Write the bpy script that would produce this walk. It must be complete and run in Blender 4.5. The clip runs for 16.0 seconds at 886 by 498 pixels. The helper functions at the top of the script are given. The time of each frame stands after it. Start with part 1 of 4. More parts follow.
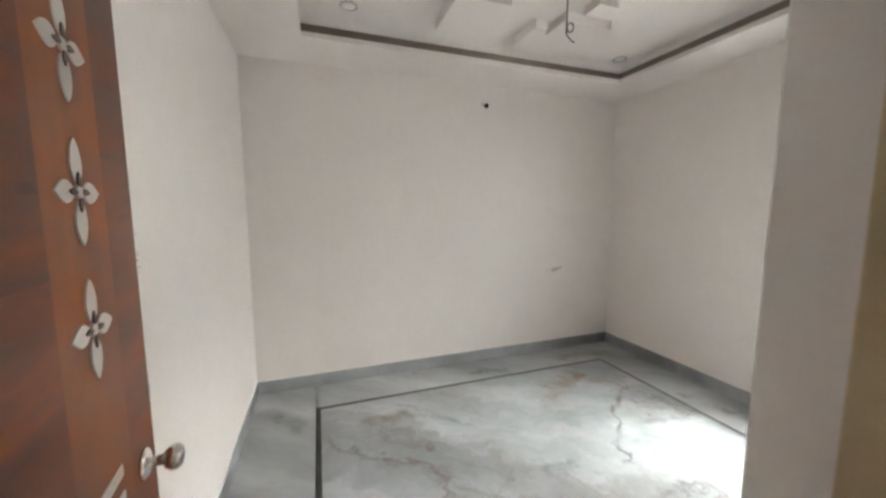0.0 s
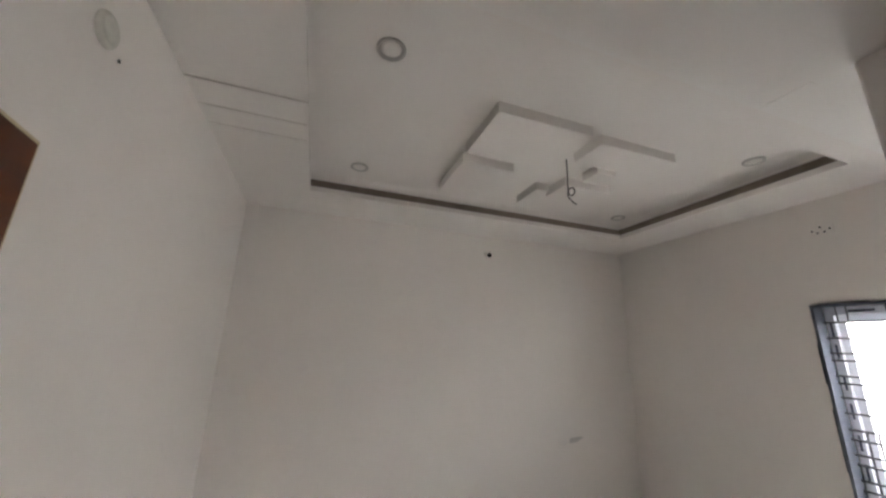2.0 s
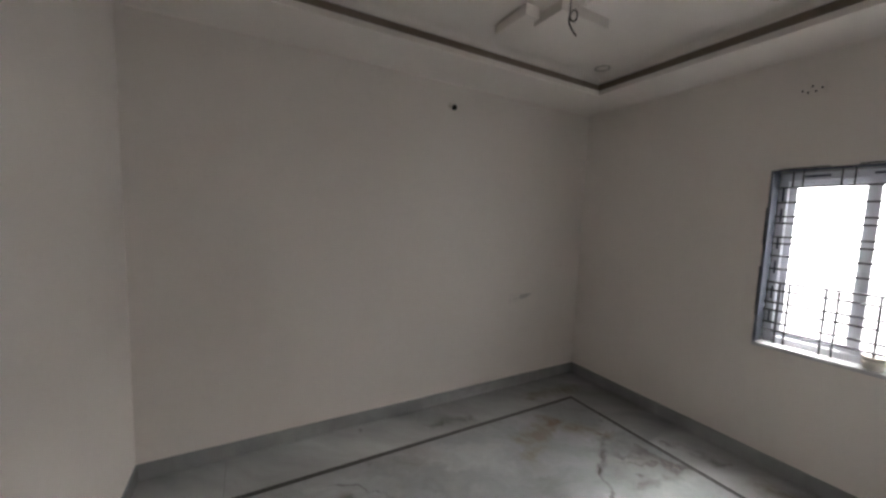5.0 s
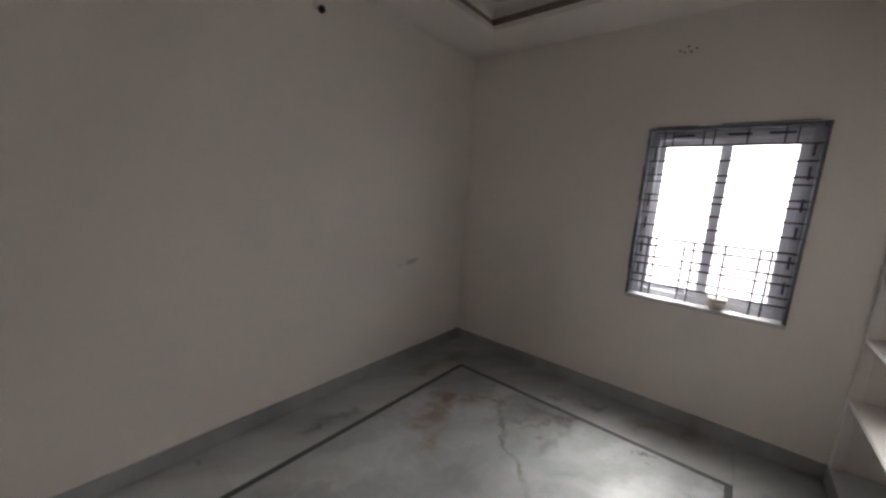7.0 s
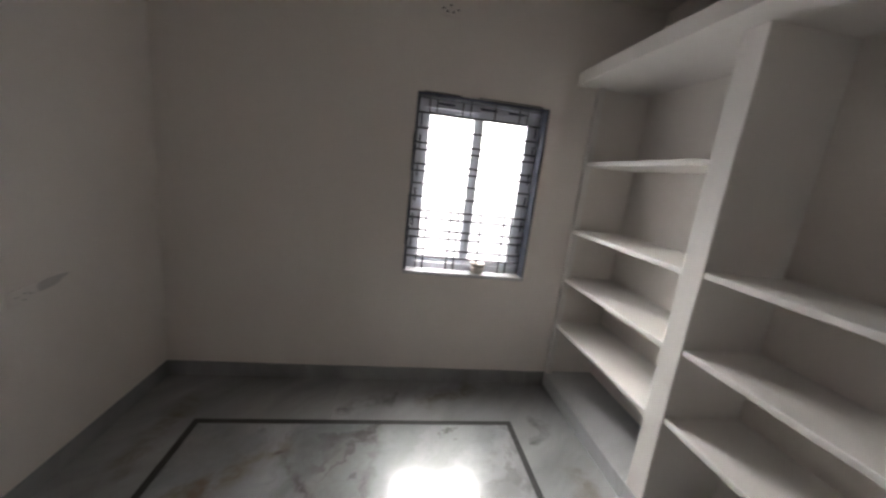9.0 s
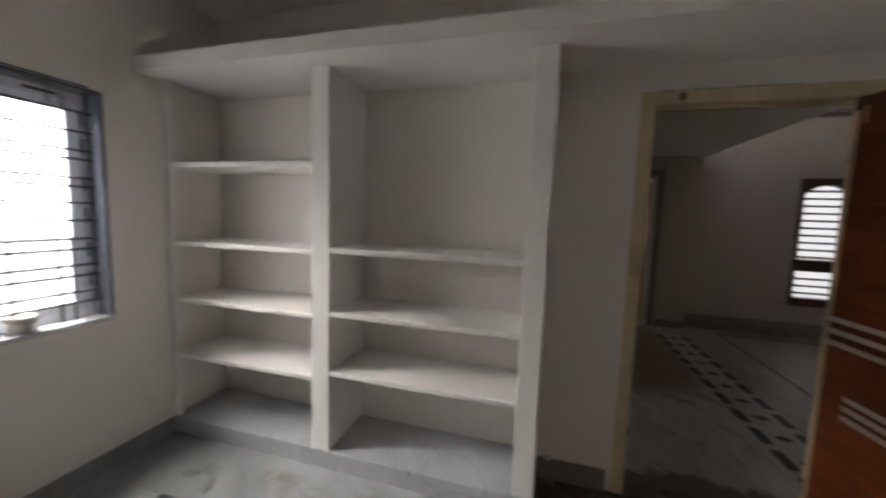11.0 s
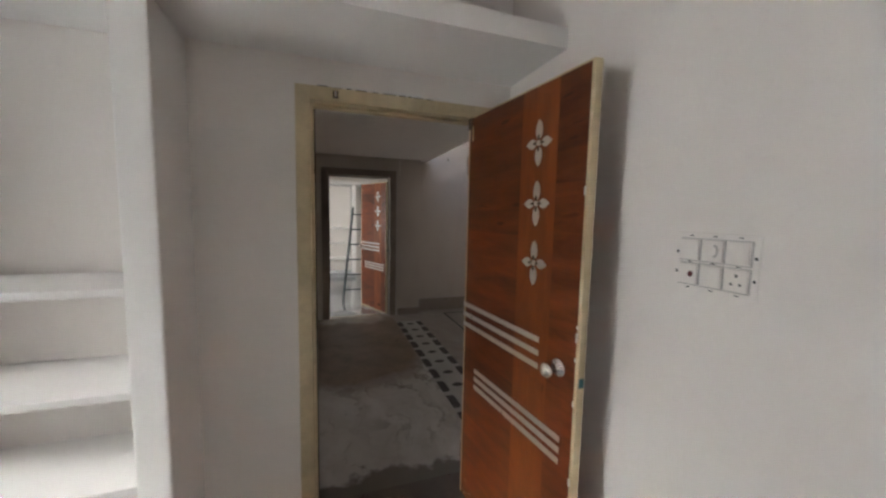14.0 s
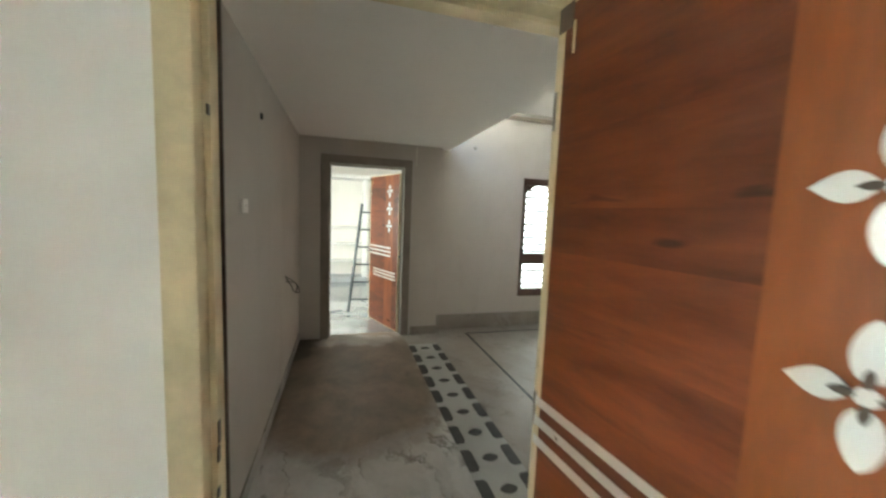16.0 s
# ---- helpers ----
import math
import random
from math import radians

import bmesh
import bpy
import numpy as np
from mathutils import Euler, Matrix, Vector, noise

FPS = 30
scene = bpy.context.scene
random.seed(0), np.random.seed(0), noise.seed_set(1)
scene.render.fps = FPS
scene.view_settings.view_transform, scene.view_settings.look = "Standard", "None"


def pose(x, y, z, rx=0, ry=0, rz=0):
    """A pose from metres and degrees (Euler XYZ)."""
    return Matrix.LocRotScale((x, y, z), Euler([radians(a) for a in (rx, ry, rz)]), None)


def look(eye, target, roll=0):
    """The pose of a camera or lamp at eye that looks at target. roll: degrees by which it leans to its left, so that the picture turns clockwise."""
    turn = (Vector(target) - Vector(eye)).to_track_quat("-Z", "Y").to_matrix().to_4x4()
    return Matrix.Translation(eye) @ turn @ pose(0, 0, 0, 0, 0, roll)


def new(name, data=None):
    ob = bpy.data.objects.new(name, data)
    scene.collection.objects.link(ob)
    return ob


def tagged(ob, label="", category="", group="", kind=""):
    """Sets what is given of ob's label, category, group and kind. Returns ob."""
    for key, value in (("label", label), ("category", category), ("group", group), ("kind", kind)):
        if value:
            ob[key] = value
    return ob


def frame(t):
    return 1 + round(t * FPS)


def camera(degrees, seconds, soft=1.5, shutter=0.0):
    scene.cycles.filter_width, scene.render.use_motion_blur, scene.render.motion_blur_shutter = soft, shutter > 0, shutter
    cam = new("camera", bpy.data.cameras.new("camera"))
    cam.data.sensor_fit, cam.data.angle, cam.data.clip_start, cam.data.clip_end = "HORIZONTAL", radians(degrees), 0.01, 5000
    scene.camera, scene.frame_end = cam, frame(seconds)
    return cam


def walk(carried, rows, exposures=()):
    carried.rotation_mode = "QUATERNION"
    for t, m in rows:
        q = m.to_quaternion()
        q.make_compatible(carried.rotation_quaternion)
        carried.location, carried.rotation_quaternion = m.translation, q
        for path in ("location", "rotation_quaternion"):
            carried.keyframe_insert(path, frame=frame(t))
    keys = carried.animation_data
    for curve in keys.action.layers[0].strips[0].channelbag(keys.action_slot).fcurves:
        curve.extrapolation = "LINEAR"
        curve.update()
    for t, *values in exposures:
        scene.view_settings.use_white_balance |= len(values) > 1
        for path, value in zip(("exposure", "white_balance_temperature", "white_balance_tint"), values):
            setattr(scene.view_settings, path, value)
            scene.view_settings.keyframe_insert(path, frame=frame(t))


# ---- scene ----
cam = camera(102.8, 16.0, soft=2.5, shutter=0.4)
PATH = [
    (0, (0.532, 1.010, 1.563), (1.193, 2.883, 1.343), -0.1),
    (0.5, (0.566, 1.094, 1.606), (1.197, 2.991, 1.574), 2.5),
    (1, (0.611, 1.155, 1.665), (1.228, 3.054, 1.779), 2.7),
    (1.5, (0.605, 1.209, 1.696), (1.218, 3.082, 2.036), 2.2),
    (2, (0.617, 1.253, 1.724), (1.247, 3.079, 2.244), 1.8),
    (2.5, (0.617, 1.341, 1.747), (1.337, 3.085, 2.41), 1.2),
    (3, (0.616, 1.393, 1.768), (1.35, 3.052, 2.611), 0.4),
    (3.5, (0.62, 1.445, 1.774), (1.401, 3.101, 2.579), 0.7),
    (4, (0.615, 1.493, 1.773), (1.441, 3.216, 2.364), 1.2),
    (4.5, (0.626, 1.569, 1.721), (1.53, 3.347, 1.862), 1.2),
    (4.7, (0.623, 1.589, 1.7), (1.533, 3.369, 1.648), 1.5),
    (6.8, (0.782, 2.02, 1.544), (2.221, 3.355, 1.16), 4.4),
    (7, (0.841, 2.123, 1.547), (2.364, 3.376, 1.213), 3.6),
    (7.5, (0.991, 2.276, 1.581), (2.673, 3.308, 1.253), 3.0),
    (8, (1.086, 2.467, 1.557), (2.946, 3.145, 1.272), 5.6),
    (8.2, (1.131, 2.559, 1.56), (3.043, 3.049, 1.237), 6.1),
    (10.5, (1.534, 3.038, 1.538), (2.65, 1.399, 1.279), 3.0),
    (11, (1.488, 3.168, 1.479), (2.021, 1.25, 1.284), 1.9),
    (11.5, (1.425, 3.202, 1.538), (1.362, 1.237, 1.174), 3.8),
    (12, (1.301, 3.239, 1.502), (0.855, 1.338, 1.071), 2.8),
    (12.5, (1.2, 3.214, 1.505), (0.585, 1.343, 1.157), 2.0),
    (13, (1.077, 3.152, 1.524), (0.456, 1.266, 1.287), 2.5),
    (13.5, (1.001, 3.058, 1.538), (0.379, 1.17, 1.317), 3.6),
    (14, (0.936, 2.915, 1.538), (0.299, 1.029, 1.352), 1.2),
    (14.5, (0.883, 2.708, 1.516), (0.259, 0.813, 1.369), 1.0),
    (15, (0.824, 2.469, 1.518), (0.136, 0.61, 1.245), 2.1),
    (15.5, (0.776, 2.213, 1.513), (0.11, 0.344, 1.26), 2.7),
    (16, (0.717, 1.969, 1.543), (0.17, 0.055, 1.35), 2.3),
]
EXPOSURES = [(0, 1.93, 6350, 6), (0.5, 1.65, 6400, 7), (1.5, 1.32, 6500, 9), (3, 1.0, 6500, 10), (4.0, 0.95, 6500, 10), (4.5, 0.72, 6500, 10), (7, 0.15, 6600, 13), (8, 0.12, 6600, 13), (10.5, 0.2, 6450, 9), (11, 0.24, 6550, 11), (11.5, 0.5, 6500, 9), (12, 0.7, 6450, 8), (12.5, 1.05, 6200, 7), (13, 1.5, 6250, 8), (14.5, 1.5, 6250, 8), (15, 1.92, 6350, 7), (15.5, 2.22, 6350, 3), (16, 2.85, 6120, -8)]
walk(cam, [(t, look(eye, target, roll)) for t, eye, target, roll in PATH], EXPOSURES)

# ---------------------------------------------------------------- world and light
world = bpy.data.worlds.new("sky")
scene.world = world
world.use_nodes = True
wn = world.node_tree.nodes
sky = wn.new("ShaderNodeTexSky")
sky.sky_type, sky.sun_disc = "NISHITA", False
sky.sun_elevation, sky.sun_rotation = radians(56), radians(107)
sky.air_density, sky.dust_density = 1.0, 4.0
wn["Background"].inputs["Strength"].default_value = 0.15
world.node_tree.links.new(sky.outputs["Color"], wn["Background"].inputs["Color"])


def sun_lamp(power, elevation, azimuth):
    data = bpy.data.lights.new("sun", "SUN")
    data.energy, data.angle, data.color = power, radians(13), (1.0, 0.97, 0.92)
    ob = new("sun", data)
    a, e = radians(azimuth), radians(elevation)
    d = Vector((math.sin(a) * math.cos(e), math.cos(a) * math.cos(e), math.sin(e)))
    ob.matrix_world = look(d * 30, (0, 0, 0))


def sky_lamp(name, eye, target, w, h, power, color=(0.93, 0.97, 1.0), spread=180):
    """An area lamp at or outside a window's opening, seen or added, for daylight through it."""
    data = bpy.data.lights.new(name, "AREA")
    data.shape, data.size, data.size_y, data.energy, data.color = "RECTANGLE", w, h, power, color
    data.spread = radians(spread)
    ob = new(name, data)
    ob.matrix_world = look(eye, target)


sun_lamp(5.0, 56, 107)
sky_lamp("daylight_room", (4.75, 2.30, 2.75), (3.75, 2.254, 1.45), 1.6, 1.5, 320, (1.0, 0.965, 0.93), 175)
sky_lamp("daylight_hall", (-2.0, -2.80, 1.3), (-2.0, -1.0, 1.3), 1.2, 2.0, 4.0, (1.0, 0.97, 0.95))
# Added lamp in an unseen opening, to brighten the far room.
sky_lamp("added_light_far_room", (2.55, -3.35, 1.45), (1.0, -3.35, 1.2), 0.9, 1.2, 9, (1.0, 0.985, 0.96))


# ---------------------------------------------------------------- materials
def material(name, rough=0.6, metal=0.0):
    m = bpy.data.materials.new(name)
    m.use_nodes = True
    p = m.node_tree.nodes["Principled BSDF"]
    p.inputs["Roughness"].default_value, p.inputs["Metallic"].default_value = rough, metal
    return m, m.node_tree, p


def add(nt, kind, **values):
    n = nt.nodes.new(kind)
    for k, v in values.items():
        n.inputs[k.replace("_", " ")].default_value = v
    return n


def coords(nt, scale=(1, 1, 1), rot=(0, 0, 0), shift=None):
    tc = nt.nodes.new("ShaderNodeTexCoord")
    mp = add(nt, "ShaderNodeMapping", Scale=scale, Rotation=[radians(a) for a in rot])
    nt.links.new(tc.outputs["Object"], mp.inputs["Vector"])
    if shift:
        nt.links.new(shift, mp.inputs["Location"])
    return mp.outputs["Vector"]


def noise_tex(nt, vec, scale, detail=4.0, rough=0.55, distort=0.0):
    n = add(nt, "ShaderNodeTexNoise", Scale=scale, Detail=detail, Roughness=rough, Distortion=distort)
    nt.links.new(vec, n.inputs["Vector"])
    return n.outputs["Fac"]


def ramp(nt, fac, stops):
    r = nt.nodes.new("ShaderNodeValToRGB")
    e = r.color_ramp.elements
    while len(e) < len(stops):
        e.new(0.5)
    for el, (pos, c) in zip(e, stops):
        el.position = pos
        el.color = (*c, 1) if len(c) == 3 else c
    nt.links.new(fac, r.inputs["Fac"])
    return r.outputs["Color"]


def g(v):
    return (v, v, v)


def mix(nt, fac, a, b, how="MIX"):
    n = nt.nodes.new("ShaderNodeMix")
    n.data_type, n.blend_type = "RGBA", how
    for sock, v in ((n.inputs[0], fac), (n.inputs[6], a), (n.inputs[7], b)):
        if isinstance(v, (int, float)):
            sock.default_value = v
        elif isinstance(v, tuple):
            sock.default_value = (*v, 1)
        else:
            nt.links.new(v, sock)
    return n.outputs[2]


def bump(nt, p, height, strength=0.2, dist=0.01):
    b = add(nt, "ShaderNodeBump", Strength=strength, Distance=dist)
    nt.links.new(height, b.inputs["Height"])
    nt.links.new(b.outputs["Normal"], p.inputs["Normal"])


def paint(name, c, dirt=(0.62, 0.58, 0.52), amount=0.25, rough=0.75):
    m, nt, p = material(name, rough)
    v = coords(nt)
    big = noise_tex(nt, v, 1.3, 5)
    mid = noise_tex(nt, v, 7.0, 6, 0.7)
    fac = ramp(nt, big, [(0.45, g(0)), (0.8, g(amount))])
    col = mix(nt, fac, c, dirt)
    col = mix(nt, ramp(nt, mid, [(0.5, g(0)), (0.75, g(0.10))]), col, tuple(x * 0.8 for x in c))
    streaks = noise_tex(nt, coords(nt, (2.2, 2.2, 0.5)), 1.5, 4, 0.6, 0.4)
    col = mix(nt, ramp(nt, streaks, [(0.52, g(0)), (0.7, g(0.35 * amount + 0.03))]), col, dirt)
    nt.links.new(col, p.inputs["Base Color"])
    bump(nt, p, noise_tex(nt, v, 55, 5, 0.7), 0.12, 0.004)
    return m


WALL = paint("white_wall_paint", (0.845, 0.80, 0.755), (0.77, 0.715, 0.66))
CEIL = paint("ceiling_white", (0.84, 0.80, 0.76), (0.76, 0.715, 0.665), amount=0.15)
SHELF = paint("shelf_white_paint", (0.85, 0.825, 0.795), (0.74, 0.71, 0.67), amount=0.15)
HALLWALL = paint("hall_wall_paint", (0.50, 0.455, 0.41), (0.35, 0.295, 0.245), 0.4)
# Brown colour carries the shade inside the room's ceiling cove.
COVE = paint("cove_shade_brown", (0.27, 0.22, 0.18), (0.15, 0.12, 0.098), 0.6)
GREYPATCH = paint("grey_unpainted_rim", (0.50, 0.475, 0.445), amount=0.4)
FILLER = paint("grey_wall_filler", (0.60, 0.575, 0.545), (0.5, 0.475, 0.45), 0.4)
MODEDGE = paint("grey_edge_shade", (0.44, 0.42, 0.40), amount=0.3)
HALLSTRIP = paint("dusty_pale_inlay", (0.36, 0.35, 0.33), (0.24, 0.215, 0.185), 0.7, 0.45)


def segment_fac(nt, vec, a, b, width):
    """1 along the stretch a-b, falling to 0 at the given distance from it."""
    def vm(op, x, y):
        n = nt.nodes.new("ShaderNodeVectorMath")
        n.operation = op
        for sock, q in zip(n.inputs, (x, y)):
            if isinstance(q, tuple):
                sock.default_value = q
            else:
                nt.links.new(q, sock)
        return n
    ba = (b[0] - a[0], b[1] - a[1], 0.0)
    k = 1.0 / (ba[0] ** 2 + ba[1] ** 2)
    pa = vm("SUBTRACT", vec, (a[0], a[1], 0.0)).outputs["Vector"]
    along = vm("DOT_PRODUCT", pa, tuple(c * k for c in ba)).outputs["Value"]
    cl = nt.nodes.new("ShaderNodeClamp")
    nt.links.new(along, cl.inputs["Value"])
    foot = nt.nodes.new("ShaderNodeVectorMath")
    foot.operation = "SCALE"
    foot.inputs[0].default_value = ba
    nt.links.new(cl.outputs[0], foot.inputs["Scale"])
    dist = vm("DISTANCE", pa, foot.outputs["Vector"]).outputs["Value"]
    fall = add(nt, "ShaderNodeMapRange", From_Min=0.0, From_Max=width, To_Min=1.0, To_Max=0.0)
    fall.interpolation_type = "SMOOTHSTEP"
    nt.links.new(dist, fall.inputs["Value"])
    return fall.outputs["Result"]


def marble(name, light, cloud, vein, brown, seed, rough=0.27, brown_amount=0.75, dust=0.0, scale=1.0, gloss=0.9, coat=0.0, smoky=0.55, lines_amount=0.85, soft=0.0, open_gate=0.0, streaks=()):
    """Polished slab: clouded ground, drawn-out smoky bands, thin dark veins and rusty patches."""
    m, nt, p = material(name, rough)
    base = coords(nt, (scale, scale, scale), (0, 0, 24 + 9 * seed))
    warp = add(nt, "ShaderNodeTexNoise", Scale=1.6, Detail=2.0 if soft > 0.05 else 5.0, Roughness=0.6)
    off = add(nt, "ShaderNodeVectorMath")
    off.operation = "ADD"
    off.inputs[1].default_value = (seed * 3.1, seed * 1.7, seed)
    nt.links.new(base, off.inputs[0])
    nt.links.new(off.outputs[0], warp.inputs["Vector"])
    sc = nt.nodes.new("ShaderNodeVectorMath")
    sc.operation = "MULTIPLY_ADD"
    nt.links.new(warp.outputs["Color"], sc.inputs[0])
    sc.inputs[1].default_value = (0.3, 0.3, 0.3) if soft > 0.05 else (0.9, 0.9, 0.9)
    nt.links.new(off.outputs[0], sc.inputs[2])
    st = add(nt, "ShaderNodeMapping", Scale=(0.7, 2.4, 1))
    nt.links.new(sc.outputs[0], st.inputs["Vector"])
    v = st.outputs["Vector"]
    clouds = noise_tex(nt, v, 1.1, 5, 0.55)
    col = mix(nt, ramp(nt, clouds, [(0.36 - soft, g(0)), (0.72 + soft, g(1))]), light, cloud)
    fine = noise_tex(nt, v, 5.0, 6, 0.6)
    col = mix(nt, ramp(nt, fine, [(0.35, g(0)), (0.85, g(0.3))]), col, cloud)
    gate = ramp(nt, noise_tex(nt, off.outputs[0], 1.1, 3), [(0.47 - open_gate - soft, g(0)), (0.58 - open_gate + soft, g(1))])
    rust = noise_tex(nt, v, 1.3, 6, 0.6, 0.5)
    patch = mix(nt, 1.0, ramp(nt, rust, [(0.50, g(0)), (0.72 + soft, g(brown_amount))]), gate, "MULTIPLY")
    col = mix(nt, patch, col, brown)
    bands = noise_tex(nt, v, 0.8, 5, 0.55, 1.0)
    smoke = ramp(nt, bands, [(0.45 - soft, g(0)), (0.49 + soft * 0.2, g(smoky)), (0.51 + soft * 0.2, g(smoky * 0.4)), (0.58 + soft, g(0))])
    smoke = mix(nt, 1.0, smoke, gate, "MULTIPLY")
    col = mix(nt, smoke, col, tuple(0.6 * a + 0.4 * b for a, b in zip(vein, brown)))
    lines = noise_tex(nt, v, 0.95, 4, 0.5, 0.7)
    thin = ramp(nt, lines, [(0.482, g(0)), (0.5, g(lines_amount)), (0.512, g(0))])
    gate2 = ramp(nt, noise_tex(nt, off.outputs[0], 1.9, 3), [(0.48, g(0)), (0.6, g(1))])
    col = mix(nt, mix(nt, 1.0, thin, gate2, "MULTIPLY"), col, vein)
    spots = noise_tex(nt, off.outputs[0], 6.5, 3, 0.5, 0.3)
    col = mix(nt, ramp(nt, spots, [(0.70, g(0)), (0.74, g(0.6))]), col, vein)
    if streaks:
        flat = add(nt, "ShaderNodeMapping", Scale=(1, 1, 0))
        nt.links.new(nt.nodes.new("ShaderNodeTexCoord").outputs["Object"], flat.inputs["Vector"])
        wig = add(nt, "ShaderNodeTexNoise", Scale=4.0, Detail=5.0, Roughness=0.6)
        nt.links.new(flat.outputs["Vector"], wig.inputs["Vector"])
        bent = nt.nodes.new("ShaderNodeVectorMath")
        bent.operation = "MULTIPLY_ADD"
        nt.links.new(wig.outputs["Color"], bent.inputs[0])
        bent.inputs[1].default_value = (0.34, 0.34, 0.0)
        nt.links.new(flat.outputs["Vector"], bent.inputs[2])
        torn = ramp(nt, noise_tex(nt, bent.outputs["Vector"], 9.0, 5, 0.65), [(0.36, g(0.12)), (0.64, g(0.9))])
        for ax, ay, bx, by, width, tone, amount in streaks:
            fac = segment_fac(nt, bent.outputs["Vector"], (ax + 0.17, ay + 0.17), (bx + 0.17, by + 0.17), width)
            fac = mix(nt, 1.0, mix(nt, 1.0, fac, torn, "MULTIPLY"), g(amount), "MULTIPLY")
            col = mix(nt, fac, col, (vein, brown, cloud)[tone])
    if dust:
        d = ramp(nt, noise_tex(nt, base, 2.2, 8, 0.7), [(0.3, g(dust)), (0.75, g(dust * 0.35))])
        col = mix(nt, d, col, (0.22, 0.18, 0.14))
    p.inputs["Specular IOR Level"].default_value = gloss
    p.inputs["Coat Weight"].default_value, p.inputs["Coat Roughness"].default_value, p.inputs["Coat IOR"].default_value = coat, rough + 0.03, 1.8
    nt.links.new(col, p.inputs["Base Color"])
    nt.links.new(ramp(nt, noise_tex(nt, base, 5, 7, 0.7), [(0.3, g(rough)), (0.8, g(rough + 0.09))]), p.inputs["Roughness"])
    return m


FIELD = marble("white_veined_marble", (0.44, 0.46, 0.47), (0.14, 0.155, 0.16), (0.065, 0.058, 0.054), (0.19, 0.14, 0.095), 1, 0.13, 0.45, 0, 0.85, 1.0, 1.0, 0.5, 0.6, 0.04, 0.0,
               streaks=((0.82, 3.54, 1.13, 3.55, 0.12, 1, 0.9), (1.13, 3.55, 1.45, 3.30, 0.07, 2, 1.0), (2.36, 3.38, 2.81, 3.60, 0.10, 1, 0.9), (2.81, 3.60, 3.05, 3.32, 0.13, 1, 0.95),
                        (3.04, 3.30, 2.64, 2.98, 0.04, 0, 1.0), (2.64, 2.98, 2.30, 2.62, 0.03, 0, 0.85), (0.64, 3.24, 1.06, 2.98, 0.035, 0, 0.8), (1.06, 2.98, 1.40, 2.55, 0.03, 0, 0.75),
                        (3.22, 2.85, 2.80, 2.87, 0.09, 0, 0.8), (2.75, 3.65, 2.40, 3.52, 0.12, 1, 0.8), (1.77, 2.64, 1.94, 2.63, 0.09, 2, 1.0), (2.3, 2.3, 1.5, 2.15, 0.05, 0, 0.5)))
BAND = marble("grey_border_marble", (0.47, 0.485, 0.485), (0.19, 0.20, 0.20), (0.09, 0.085, 0.08), (0.17, 0.135, 0.10), 2, 0.2, 0.3, 0, 0.9, 1.0, 0.2, 0.0, 0.0, 0.09, 0.0,
              streaks=((3.39, 2.98, 3.53, 2.72, 0.07, 0, 0.8), (3.50, 2.45, 3.66, 2.12, 0.12, 1, 0.9), (0.13, 3.90, 0.31, 3.61, 0.10, 2, 1.0), (0.20, 2.9, 0.32, 2.4, 0.09, 1, 0.8),
                       (1.9, 3.98, 2.2, 3.95, 0.08, 0, 0.7), (2.95, 4.02, 3.45, 3.95, 0.12, 1, 0.8), (2.2, 1.72, 2.9, 1.66, 0.11, 1, 0.8), (3.3, 1.7, 3.1, 1.85, 0.06, 0, 0.8), (1.5, 1.7, 2.0, 1.8, 0.05, 0, 0.7)))
ENTRY = marble("brown_smoky_marble", (0.42, 0.385, 0.345), (0.22, 0.185, 0.15), (0.045, 0.032, 0.025), (0.075, 0.05, 0.034), 3, 0.26, 1.0, 0, 1.3, 0.6, 0.0, 0.9, 0.3, 0.05, 0.05)
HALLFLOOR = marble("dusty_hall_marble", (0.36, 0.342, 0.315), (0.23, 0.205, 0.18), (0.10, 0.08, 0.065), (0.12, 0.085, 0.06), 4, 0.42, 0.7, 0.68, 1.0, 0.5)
HALLBROWN = marble("dirt_and_shade_hall_marble", (0.66, 0.65, 0.63), (0.42, 0.40, 0.38), (0.10, 0.08, 0.065), (0.16, 0.12, 0.09), 6, 0.42, 0.5, 0.22, 1.0, 0.5)


def stain(m, a, b, width, colour, amount):
    """A torn-edged patch along a stretch of floor, for trodden dirt and painted shade."""
    nt = m.node_tree
    p = nt.nodes["Principled BSDF"]
    old = p.inputs["Base Color"].links[0].from_socket
    flat = add(nt, "ShaderNodeMapping", Scale=(1, 1, 0))
    nt.links.new(nt.nodes.new("ShaderNodeTexCoord").outputs["Object"], flat.inputs["Vector"])
    wig = add(nt, "ShaderNodeTexNoise", Scale=2.6, Detail=7.0, Roughness=0.68)
    nt.links.new(flat.outputs["Vector"], wig.inputs["Vector"])
    bent = nt.nodes.new("ShaderNodeVectorMath")
    bent.operation = "MULTIPLY_ADD"
    nt.links.new(wig.outputs["Color"], bent.inputs[0])
    bent.inputs[1].default_value = (0.5, 0.5, 0.0)
    nt.links.new(flat.outputs["Vector"], bent.inputs[2])
    fac = segment_fac(nt, bent.outputs["Vector"], (a[0] + 0.25, a[1] + 0.25), (b[0] + 0.25, b[1] + 0.25), width)
    fac = ramp(nt, fac, [(0.0, g(0)), (0.10, g(amount * 0.6)), (0.3, g(amount))])
    clots = ramp(nt, noise_tex(nt, flat.outputs["Vector"], 2.4, 9, 0.74, 0.3), [(0.32, g(0)), (0.68, g(1))])
    tone = mix(nt, clots, tuple(c * 0.6 for c in colour), tuple(c * 1.6 for c in colour))
    nt.links.new(mix(nt, fac, old, tone), p.inputs["Base Color"])


